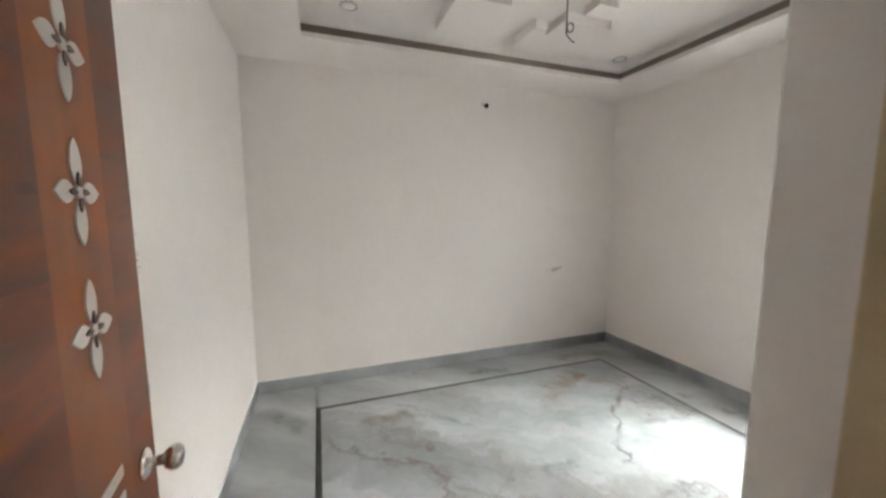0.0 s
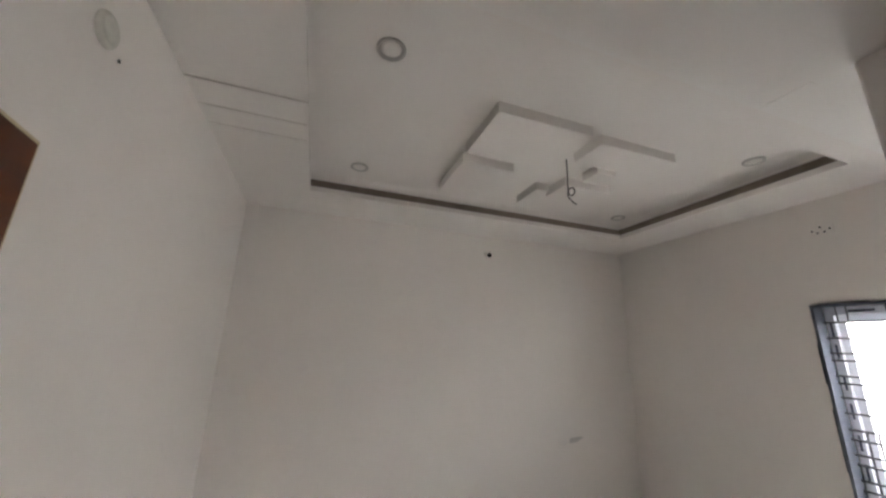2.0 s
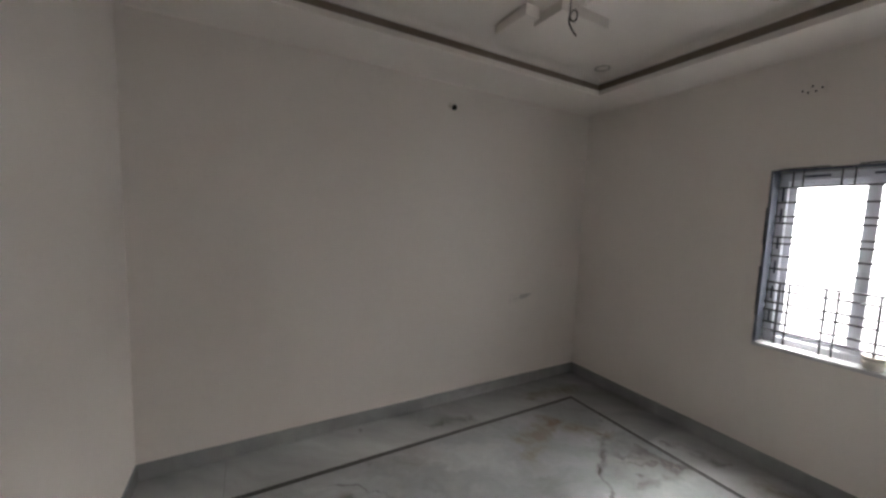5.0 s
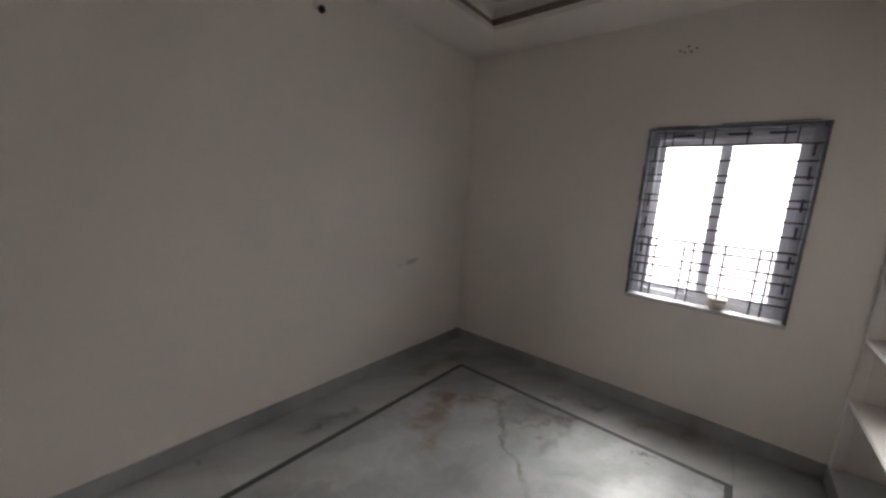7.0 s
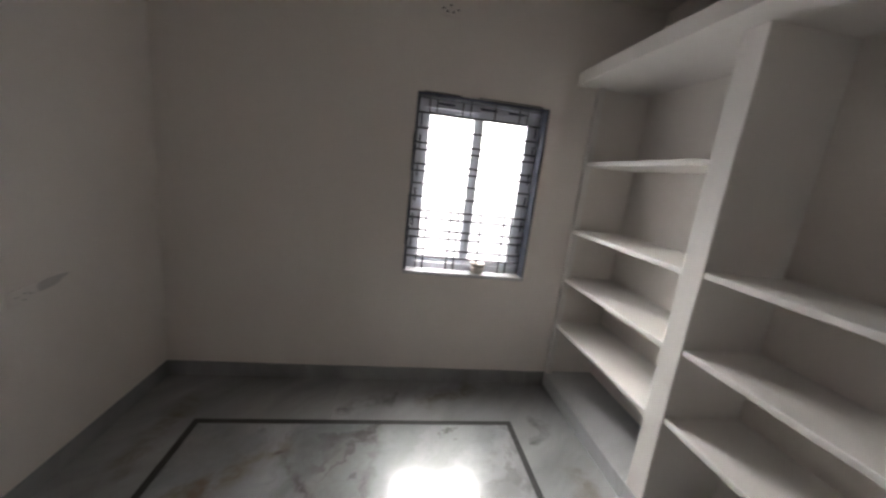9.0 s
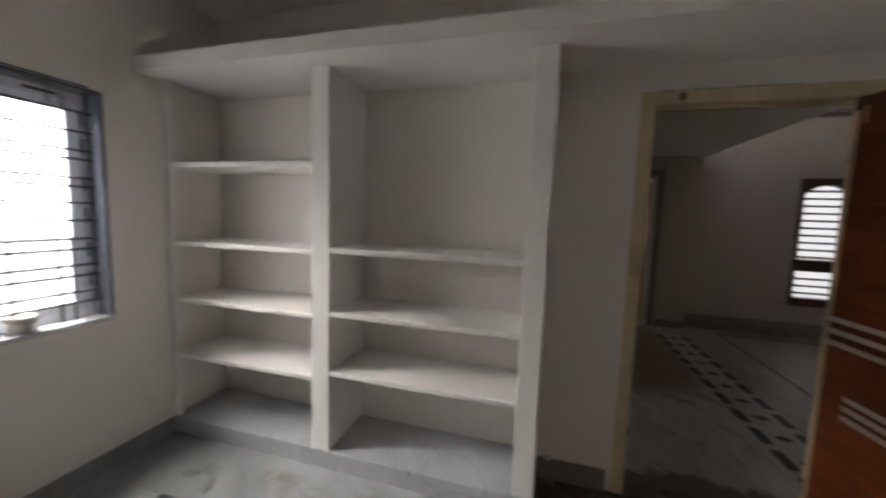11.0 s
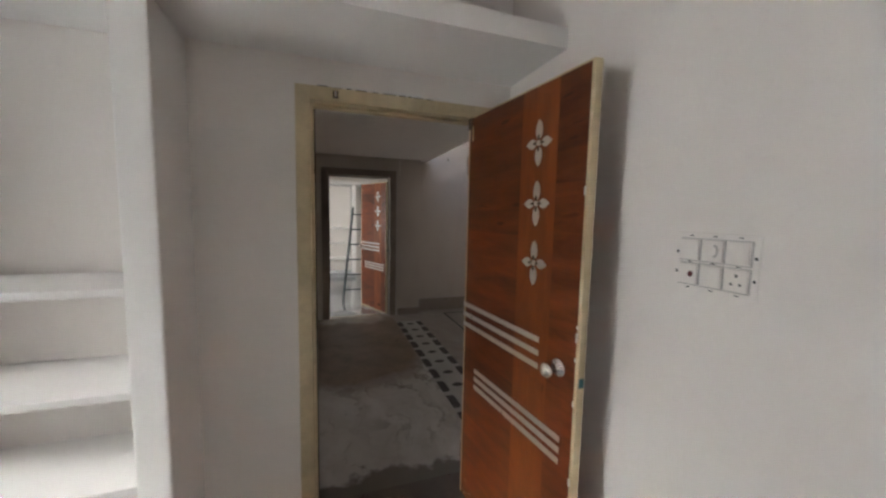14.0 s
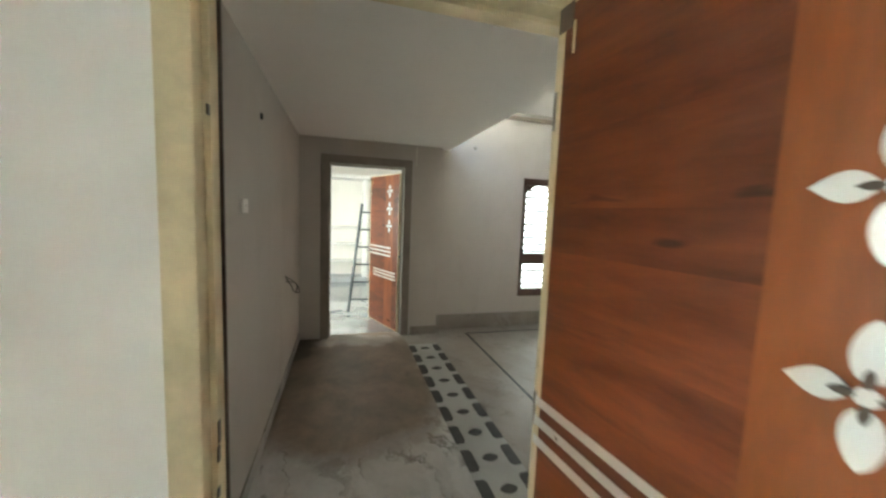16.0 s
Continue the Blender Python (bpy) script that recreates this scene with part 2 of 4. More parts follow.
# Brown holds both dirt and the dimmer light on the far hall floor.
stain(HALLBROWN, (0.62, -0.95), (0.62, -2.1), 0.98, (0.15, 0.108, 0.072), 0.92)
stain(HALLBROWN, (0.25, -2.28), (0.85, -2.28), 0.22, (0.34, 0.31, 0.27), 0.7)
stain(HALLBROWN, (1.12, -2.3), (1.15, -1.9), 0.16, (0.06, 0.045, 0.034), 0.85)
stain(ENTRY, (1.22, 1.30), (1.42, 1.40), 0.2, (0.075, 0.055, 0.04), 0.8)
stain(ENTRY, (0.25, 1.12), (1.0, 1.14), 0.16, (0.06, 0.042, 0.03), 0.85)
stain(HALLBROWN, (0.2, 1.06), (1.1, 1.06), 0.14, (0.06, 0.042, 0.03), 0.8)
NICHE = marble("grey_plinth_marble", (0.56, 0.575, 0.585), (0.38, 0.395, 0.405), (0.10, 0.10, 0.10), (0.3, 0.27, 0.24), 5, 0.3, 0.2, 0, 1.0, 0.9, 0.0, 0.25, 0.25, 0.1)


def plain(name, c, rough=0.5, metal=0.0, wear=0.25, scale=12.0):
    m, nt, p = material(name, rough, metal)
    v = coords(nt)
    f = noise_tex(nt, v, scale, 6, 0.65)
    col = mix(nt, ramp(nt, f, [(0.4, g(0)), (0.75, g(wear))]), c, tuple(x * 0.45 for x in c))
    nt.links.new(col, p.inputs["Base Color"])
    nt.links.new(ramp(nt, f, [(0.3, g(max(rough - 0.06, 0.02))), (0.8, g(min(rough + 0.15, 1)))]), p.inputs["Roughness"])
    return m


SILL = plain("pale_polished_sill", (0.62, 0.62, 0.64), 0.14, 0, 0.4, 14)
BLACK = plain("black_granite", (0.016, 0.016, 0.016), 0.48)
BLACKDUSTY = plain("dusty_black_inlay", (0.035, 0.032, 0.03), 0.55, 0, 0.5, 20)
CREAM = plain("yellowed_cream_paint", (0.70, 0.58, 0.37), 0.55, 0, 0.55, 6)
BROWNFRAME = plain("dark_brown_door_frame", (0.25, 0.215, 0.18), 0.55, 0, 0.4, 6)
DARKWOOD = plain("dark_stained_window_wood", (0.07, 0.03, 0.018), 0.4, 0, 0.4, 8)
STEEL = plain("polished_steel", (0.72, 0.70, 0.68), 0.16, 1.0, 0.15)
SILVER = plain("brushed_silver_inlay", (0.66, 0.645, 0.62), 0.3, 0.75, 0.08, 5)
DARKINLAY = plain("dark_inlay", (0.07, 0.045, 0.03), 0.35)
IRON = plain("dark_grill_iron", (0.06, 0.062, 0.075), 0.5, 0.2)
UPVC = plain("filmed_window_profile", (0.80, 0.82, 0.88), 0.3, 0, 0.35, 9)
LINING = plain("polished_grey_granite", (0.10, 0.11, 0.14), 0.16, 0, 0.55, 14)
PRINT = plain("film_print", (0.06, 0.07, 0.12), 0.5)
PLASTIC = plain("white_plastic", (0.85, 0.805, 0.76), 0.45, 0, 0.12)
HOLE = plain("black_hole", (0.012, 0.012, 0.012), 0.9)
RED = plain("red_neon_lens", (0.11, 0.008, 0.008), 0.3)
WIRE = plain("grey_cable", (0.12, 0.11, 0.10), 0.6)
ALU = plain("dull_aluminium", (0.075, 0.085, 0.09), 0.5, 0.3)
TEAL = plain("teal_film", (0.02, 0.12, 0.14), 0.35)
POT = plain("stained_paint_tub", (0.62, 0.58, 0.52), 0.5, 0, 0.4, 25)
PUTTY = plain("pale_putty", (0.68, 0.65, 0.58), 0.7)

mg, ntg, pg = material("window_glass", 0.02)
pg.inputs["Transmission Weight"].default_value = 1.0
pg.inputs["IOR"].default_value = 1.1
pg.inputs["Base Color"].default_value = (0.76, 0.77, 0.79, 1)
GLASS = mg


def wood(name, along, dark, light, lowest=0.64):
    m, nt, p = material(name, 0.34)
    info = nt.nodes.new("ShaderNodeObjectInfo")
    sh = nt.nodes.new("ShaderNodeVectorMath")
    sh.operation = "SCALE"
    sh.inputs[0].default_value = (7.0, 3.0, 11.0)
    nt.links.new(info.outputs["Random"], sh.inputs["Scale"])
    v = coords(nt, (1.7, 8, 8) if along == "x" else (8, 8, 1.7), (0, 0, 0), sh.outputs[0])
    coarse = noise_tex(nt, v, 0.7, 3, 0.5, 2.2)
    fine = noise_tex(nt, v, 4.0, 8, 0.65, 0.3)
    avg = nt.nodes.new("ShaderNodeMath")
    avg.operation = "MULTIPLY_ADD"
    nt.links.new(fine, avg.inputs[0])
    avg.inputs[1].default_value = 0.4
    half = nt.nodes.new("ShaderNodeMath")
    half.operation = "MULTIPLY"
    half.inputs[1].default_value = 0.6
    nt.links.new(coarse, half.inputs[0])
    nt.links.new(half.outputs[0], avg.inputs[2])
    grain = avg.outputs[0]
    col = mix(nt, ramp(nt, grain, [(0.3, g(0)), (0.72, g(1))]), dark, light)
    tone = ramp(nt, info.outputs["Random"], [(0.0, g(lowest)), (0.5, (0.5 + lowest * 0.5, 0.48 + lowest * 0.5, 0.47 + lowest * 0.5)), (1.0, g(1.0))])
    col = mix(nt, 1.0, col, tone, "MULTIPLY")
    knots = noise_tex(nt, v, 0.9, 2, 0.4)
    col = mix(nt, ramp(nt, knots, [(0.63, g(0)), (0.75, g(0.6))]), col, tuple(x * 0.3 for x in dark))
    specks = noise_tex(nt, v, 2.6, 2, 0.4, 0.2)
    col = mix(nt, ramp(nt, specks, [(0.70, g(0)), (0.76, g(0.75))]), col, tuple(x * 0.25 for x in dark))
    nt.links.new(col, p.inputs["Base Color"])
    nt.links.new(ramp(nt, grain, [(0.3, g(0.3)), (0.8, g(0.42))]), p.inputs["Roughness"])
    p.inputs["Specular IOR Level"].default_value = 0.3
    p.inputs["Coat Weight"].default_value = 0.14
    p.inputs["Coat Roughness"].default_value = 0.07
    return m


WOOD_H = wood("red_brown_laminate", "x", (0.070, 0.0165, 0.0055), (0.265, 0.066, 0.019))
WOOD_V = wood("orange_brown_laminate", "z", (0.175, 0.046, 0.0115), (0.35, 0.099, 0.024), 0.8)


# ---------------------------------------------------------------- building helpers
def box(bm, x0, x1, y0, y1, z0, z1):
    r = bmesh.ops.create_cube(bm, size=1.0)
    bmesh.ops.scale(bm, vec=(x1 - x0, y1 - y0, z1 - z0), verts=r["verts"])
    bmesh.ops.translate(bm, vec=((x0 + x1) / 2, (y0 + y1) / 2, (z0 + z1) / 2), verts=r["verts"])
    return r["verts"]


def tube(bm, a, b, r, seg=10, r2=None):
    a, b = Vector(a), Vector(b)
    res = bmesh.ops.create_cone(bm, cap_ends=True, segments=seg, radius1=r, radius2=r if r2 is None else r2, depth=(b - a).length)
    bmesh.ops.transform(bm, matrix=Matrix.Translation((a + b) / 2) @ (b - a).to_track_quat("Z", "Y").to_matrix().to_4x4(), verts=res["verts"])
    return res["verts"]


def boxes(*list_of):
    bm = bmesh.new()
    for b in list_of:
        box(bm, *b)
    return bm


def part(name, bm, mat, parent=None, label="", bevel=0.0, smooth=False):
    """Links a bmesh as one mesh object, under a thing or a part."""
    if bevel:
        bmesh.ops.bevel(bm, geom=bm.edges[:], offset=bevel, segments=2, affect="EDGES", profile=0.5)
    me = bpy.data.meshes.new(name)
    bmesh.ops.recalc_face_normals(bm, faces=bm.faces[:])
    bm.to_mesh(me)
    bm.free()
    me.materials.append(mat)
    if smooth:
        for f in me.polygons:
            f.use_smooth = True
    ob = new(name, me)
    ob.parent = parent
    if label:
        ob["label"] = label
    return ob


def structure(name, bm, mat, label, category, bevel=0.0):
    return tagged(part(name, bm, mat, None, "", bevel), label, category, "", "structure")


def empty(name, m, label, category, group="", kind=""):
    ob = new(name)
    ob.empty_display_size = 0.1
    ob.matrix_world = m
    return tagged(ob, label, category, group, kind)


def lathe(bm, profile, seg=20, m=Matrix()):
    """A turned body from (radius, height) pairs."""
    rings = [[bm.verts.new(m @ Vector((r * math.cos(2 * math.pi * i / seg), r * math.sin(2 * math.pi * i / seg), h))) for i in range(seg)] for r, h in profile]
    for lo, hi in zip(rings, rings[1:]):
        for i in range(seg):
            bm.faces.new((lo[i], lo[(i + 1) % seg], hi[(i + 1) % seg], hi[i]))
    bm.faces.new(rings[0][::-1])
    bm.faces.new(rings[-1])


# ---------------------------------------------------------------- plan of the room
XW, XE, YN, YD = -0.01, 3.749, 4.253, 1.175
YS, YB = 1.507, 1.105
TOP = 3.05
DX0, DX1, DZ = 0.088, 1.052, 2.105
WY0, WY1, WZ0, WZ1 = 1.808, 2.70, 0.86, 2.052
RX0, RX1, RY0, RY1, RZ = 0.470, 3.300, 2.18, 3.783, 2.757
HX, HY, HY2 = 1.2, -2.385, -2.515
LOFT0, LOFT1, LOFTY = 2.225, 2.305, 1.645

structure("wall_north", boxes((XW - 0.15, XE + 0.2, YN, YN + 0.15, -0.1, TOP)), WALL, "plain white painted plaster wall behind the marble floor", "wall")
structure("wall_west", boxes((XW - 0.15, XW, 1.055, YN, -0.1, TOP)), WALL, "plain white painted plaster wall beside the open door", "wall")
structure("wall_east", boxes((XE, XE + 0.2, 0.95, WY0, -0.1, TOP), (XE, XE + 0.2, WY1, YN, -0.1, TOP),
                             (XE, XE + 0.2, WY0, WY1, -0.1, WZ0), (XE, XE + 0.2, WY0, WY1, WZ1, TOP)), WALL, "white painted plaster wall pierced by the window", "wall")
structure("wall_south", boxes((XW, DX0, 1.055, YD, -0.1, TOP), (DX1, 1.455, 1.055, YD, -0.1, TOP), (DX0, DX1, 1.055, YD, DZ, TOP),
                              (1.455, XE, 0.95, YB, -0.1, TOP)), WALL, "white painted plaster wall with the doorway and shelf niche", "wall")

# floor: pale field, black line, grey band, brown slabs at the door
FX0, FX1, FY0, FY1, LW = 0.462, 3.292, 1.918, 3.848, 0.036
structure("floor", boxes((FX0 + LW, FX1 - LW, FY0 + LW, FY1 - LW, -0.1, 0)), FIELD, "polished white marble floor with grey and rusty veins", "floor")
structure("floor_border_line", boxes((FX0, FX1, FY0, FY0 + LW, -0.1, 0.0005), (FX0, FX1, FY1 - LW, FY1, -0.1, 0.0005),
                                     (FX0, FX0 + LW, FY0 + LW, FY1 - LW, -0.1, 0.0005), (FX1 - LW, FX1, FY0 + LW, FY1 - LW, -0.1, 0.0005)), BLACK, "thin black granite line inlaid in the marble floor", "floor inlay")


def slabs(name, rects, mat, label, gap=0.0008):
    """A floor of butted slabs, each its own piece under the first."""
    first = None
    for x0, x1, y0, y1, n in rects:
        along_x = x1 - x0 > y1 - y0
        for i in range(n):
            a, b = i / n, (i + 1) / n
            q = (x0 + (x1 - x0) * a, x0 + (x1 - x0) * b, y0, y1) if along_x else (x0, x1, y0 + (y1 - y0) * a, y0 + (y1 - y0) * b)
            bm = boxes((q[0] + gap, q[1] - gap, q[2] + gap, q[3] - gap, -0.1, 0))
            if first is None:
                first = structure(name, bm, mat, label, "floor")
            else:
                part("slab", bm, mat, first)
    return first


slabs("floor_band", ((XW, FX0, FY0, YN, 2), (FX1, XE, FY0, YN, 2), (FX0, FX1, FY1, YN, 3), (1.35, XE, YS, FY0, 2)), BAND, "smoky grey marble band round the floor")
slabs("floor_entry", ((XW, 1.35, YD, 1.52, 1), (XW, 1.35, 1.52, FY0, 1), (1.35, 1.455, YD, YS, 1), (DX0, DX1, 1.055, YD, 1)), ENTRY, "brown smoky marble slabs inside the doorway")

SK = 0.1
structure("baseboard_north", boxes((XW + 0.012, XE - 0.012, YN - 0.012, YN, 0, SK)), BAND, "grey marble skirting along the plain wall", "skirting", 0.002)
structure("baseboard_east", boxes((XE - 0.012, XE, YS, YN, 0, SK)), BAND, "grey marble skirting below the window", "skirting", 0.002)
structure("baseboard_west", boxes((XW, XW + 0.012, YD, YN, 0, SK)), BAND, "grey marble skirting beside the door", "skirting", 0.002)
structure("baseboard_south", boxes((DX1 + 0.03, 1.442, YD, YD + 0.014, 0, 0.12)), HALLFLOOR, "dirty grey-brown marble skirting at the door jamb", "skirting", 0.002)
structure("baseboard_panel", boxes((1.442, 1.455, YD + 0.014, YS, 0, 0.105)), ENTRY, "brown marble skirting on the shelf end", "skirting", 0.002)

# ceiling: lowered border with a cove round a higher field
structure("ceiling", boxes((XW, XE, 0.95, YN, 2.918, TOP)), CEIL, "white gypsum ceiling field with a cove round it", "ceiling")
gy = [(1.055, 2.752), (2.763, 2.937), (2.948, 3.092), (3.103, YN)]
bm = boxes(*[(XW, RX0, a, b, RZ, RZ + 0.035) for a, b in gy])
for b in ((XW, RX0, 1.055, YN, RZ + 0.012, RZ + 0.04), (RX1, XE, 1.055, YN, RZ, RZ + 0.04), (RX0, RX1, 1.055, RY0, RZ, RZ + 0.04), (RX0, RX1, RY1, YN, RZ, RZ + 0.04)):
    box(bm, *b)
structure("ceiling_border", bm, CEIL, "lowered white gypsum ceiling border with three scored lines", "ceiling")
cv = 0.055
# Dark boards paint the shaded gap above the cove lip.
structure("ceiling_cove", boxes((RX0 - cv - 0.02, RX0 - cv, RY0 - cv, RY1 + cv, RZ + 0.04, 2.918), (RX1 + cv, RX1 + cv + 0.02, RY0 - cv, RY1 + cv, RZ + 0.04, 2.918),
                                (RX0 - cv, RX1 + cv, RY0 - cv - 0.02, RY0 - cv, RZ + 0.04, 2.918), (RX0 - cv, RX1 + cv, RY1 + cv, RY1 + cv + 0.02, RZ + 0.04, 2.918)), COVE, "boards coloured dark for the shade inside the ceiling cove", "ceiling cove")


def fillet_ring(x0, x1, y0, y1, z0, z1, run):
    """A sloping collar that leads from the cove up to the ceiling field."""
    bm = bmesh.new()
    steps = 6
    rings = []
    for i in range(steps + 1):
        a = i / steps * math.pi / 2
        d, z = run * (1 - math.cos(a)), z0 + (z1 - z0) * math.sin(a)
        rings.append([bm.verts.new((x, y, z)) for x, y in ((x0 + d, y0 + d), (x1 - d, y0 + d), (x1 - d, y1 - d), (x0 + d, y1 - d))])
    for lo, hi in zip(rings, rings[1:]):
        for i in range(4):
            bm.faces.new((lo[i], lo[(i + 1) % 4], hi[(i + 1) % 4], hi[i]))
    return bm


structure("ceiling_collar", fillet_ring(RX0 - cv, RX1 + cv, RY0 - cv, RY1 + cv, RZ + 0.115, 2.917, 0.07), CEIL, "soft white plaster curve from cove to ceiling", "ceiling")
for b in ((1.36, 1.945, 2.61, 3.04), (2.04, 2.615, 2.65, 2.885), (1.385, 1.755, 3.14, 3.59),
          (2.27, 2.42, 2.935, 3.085), (2.048, 2.15, 3.31, 3.6), (2.19, 2.59, 3.17, 3.40)):
    structure("ceiling_relief", boxes((*b, 2.855, 2.919)), CEIL, "raised square white plaster relief on the ceiling", "ceiling relief", 0.003)

# loft slab across the room above the shelves and the door
structure("loft_slab", boxes((XW, XE, YD, LOFTY, LOFT0, LOFT1), (1.455, XE, YB, YD, LOFT0, LOFT1)), SHELF, "white plastered concrete loft slab over door and shelves", "loft")
structure("loft_seam", boxes((1.446, 1.466, YS + 0.05, LOFTY - 0.004, LOFT0 - 0.0016, LOFT0 + 0.002)), SHELF, "rough plaster seam under the loft slab", "trim")

# ---------------------------------------------------------------- built-in shelves
shelves = empty("built_in_shelves", pose(2.6, YS, 0), "white plastered open wall shelves in two bays on a marble plinth", "shelving")


def under(parent, bm):
    """Moves a bmesh in world places into the parent's own space."""
    bmesh.ops.transform(bm, matrix=parent.matrix_world.inverted(), verts=bm.verts[:])
    return bm


def shelf_part(name, bx, mat=SHELF, label="", bevel=0.006):
    return part(name, under(shelves, boxes(bx)), mat, shelves, label, bevel)


shelf_part("plinth", (1.455, XE, YB, YS, -0.02, 0.106), NICHE, "grey marble plinth and niche floor", 0.003)
shelf_part("side_panel", (1.455, 1.56, YB, YS - 0.003, 0.106, LOFT0))
shelf_part("divider", (2.588, 2.702, YB, YS - 0.003, 0.106, LOFT0))
shelf_part("wall_post", (XE - 0.045, XE, YS - 0.05, YS - 0.003, 0.106, LOFT0))
for z in (1.735, 1.255, 0.893, 0.53):
    shelf_part("shelf", (2.702, XE, YB, YS - 0.008, z - 0.022, z + 0.006), SHELF, "", 0.004)
for z in (1.272, 0.918, 0.575):
    shelf_part("shelf", (1.56, 2.588, YB, YS - 0.008, z - 0.022, z + 0.006), SHELF, "", 0.004)

# ---------------------------------------------------------------- window of the room
def overcast(name, strength, colour):
    m, nt, p = material(name, 1.0)
    p.inputs["Base Color"].default_value = (0.8, 0.8, 0.8, 1)
    p.inputs["Emission Color"].default_value = (*colour, 1)
    p.inputs["Emission Strength"].default_value = strength
    return m


structure("sky_backdrop_room", boxes((XE + 2.4, XE + 2.45, -3, 7.5, 1.15, 4.5)), overcast("overcast_sky_room", 6.5, (1.0, 0.975, 0.95)), "plain white overcast sky outside the room window", "backdrop")
structure("haze_backdrop_room", boxes((XE + 2.4, XE + 2.45, -3, 7.5, -0.6, 1.149)), overcast("bright_haze", 1.7, (1.0, 0.985, 0.97)), "pale hazy distance below the sky outside the window", "backdrop")
win = empty("window_1", pose(XE + 0.1, (WY0 + WY1) / 2, WZ0), "two-light sliding window with filmed grey frame and iron grill", "window", "", "structure")


def win_part(name, bx, mat, parent=None, label="", bevel=0.002):
    par = parent or win
    bm = boxes(bx)
    bmesh.ops.transform(bm, matrix=win.matrix_world.inverted(), verts=bm.verts[:])
    return part(name, bm, mat, par, label, bevel)


win_part("window_sill", (XE - 0.012, XE + 0.2, WY0, WY1, WZ0 - 0.02, WZ0 + 0.004), SILL, None, "pale polished granite sill")
win_part("lining", (XE - 0.006, XE + 0.2, WY0, WY0 + 0.018, WZ0 + 0.004, WZ1), LINING, None, "polished granite reveal")
win_part("lining", (XE - 0.006, XE + 0.2, WY1 - 0.018, WY1, WZ0 + 0.004, WZ1), LINING, None, "polished granite reveal")
win_part("lining", (XE - 0.006, XE + 0.2, WY0 + 0.018, WY1 - 0.018, WZ1 - 0.018, WZ1), LINING, None, "polished granite reveal")
fa, fb = XE + 0.10, XE + 0.16
y0, y1, z0, z1 = WY0 + 0.018, WY1 - 0.018, WZ0 + 0.004, WZ1 - 0.018
for b in ((fa, fb, y0, y0 + 0.045, z0, z1), (fa, fb, y1 - 0.045, y1, z0, z1), (fa, fb, y0 + 0.045, y1 - 0.045, z0, z0 + 0.045), (fa, fb, y0 + 0.045, y1 - 0.045, z1 - 0.05, z1)):
    win_part("window_frame", b, UPVC)
yc = (y0 + y1) / 2
for k, (ya, yb) in enumerate(((y0 + 0.045, yc + 0.008), (yc - 0.008, y1 - 0.045))):
    xa = fa + 0.008 + 0.024 * k
    za, zb = z0 + 0.045, z1 - 0.05
    sash = win_part("sash", (xa, xa + 0.02, ya, ya + 0.04, za, zb), UPVC)
    for b in ((xa, xa + 0.02, yb - 0.04, yb, za, zb), (xa, xa + 0.02, ya + 0.04, yb - 0.04, za, za + 0.045), (xa, xa + 0.02, ya + 0.04, yb - 0.04, zb - 0.045, zb)):
        win_part("sash_rail", b, UPVC, sash)
    gl = win_part("pane", (xa + 0.008, xa + 0.012, ya + 0.04, yb - 0.04, za + 0.045, zb - 0.045), GLASS, sash, "faintly tinted glass pane", 0)
    gl.visible_shadow = False
GX = XE + 0.07
for z in (0.955, 1.01, 1.095, 1.15, 1.235, 1.29, 1.385, 1.475, 1.56, 1.605, 1.70, 1.745, 1.84, 1.94):
    bm = bmesh.new()
    tube(bm, (GX, y0, z), (GX, y1, z), 0.0072 if z < 1.3 else 0.006, 8)
    bmesh.ops.transform(bm, matrix=win.matrix_world.inverted(), verts=bm.verts[:])
    part("grill_bar", bm, IRON, win)
for y in (1.93, 1.985, 2.16, 2.33, 2.385, 2.56, 2.61):
    bm = bmesh.new()
    tube(bm, (GX + 0.008, y, z0), (GX + 0.008, y, 1.29), 0.0062, 6)
    tube(bm, (GX + 0.008, y, 1.94), (GX + 0.008, y, z1), 0.0045, 6)
    bmesh.ops.transform(bm, matrix=win.matrix_world.inverted(), verts=bm.verts[:])
    part("grill_upright", bm, IRON, win)
for z in (1.06, 1.22, 1.40, 1.57, 1.76, 1.90):
    win_part("film_print", (fa - 0.002, fa, y1 - 0.03, y1 - 0.018, z - 0.05, z + 0.04), PRINT, None, "dark printing on the protective film", 0)
    win_part("film_print", (fa - 0.002, fa, y0 + 0.016, y0 + 0.028, z - 0.03, z + 0.05), PRINT, None, "dark printing on the protective film", 0)
for y in (2.0, 2.2, 2.5):
    win_part("film_print", (fa - 0.002, fa, y - 0.06, y + 0.06, z1 - 0.03, z1 - 0.016), PRINT, None, "dark printing on the protective film", 0)
for a, b, z in ((1.86, 2.30, WZ1 + 0.004), (2.42, 2.66, WZ1 + 0.002)):
    win_part("caulk_gap", (XE - 0.004, XE + 0.002, a, b, z, z + 0.006), HOLE, None, "dark open joint over the window", 0)
for a, b in ((1.05, 1.4), (1.55, 1.8)):
    win_part("caulk_gap", (XE - 0.004, XE + 0.002, WY1 + 0.001, WY1 + 0.006, a, b), HOLE, None, "dark open joint beside the window", 0)

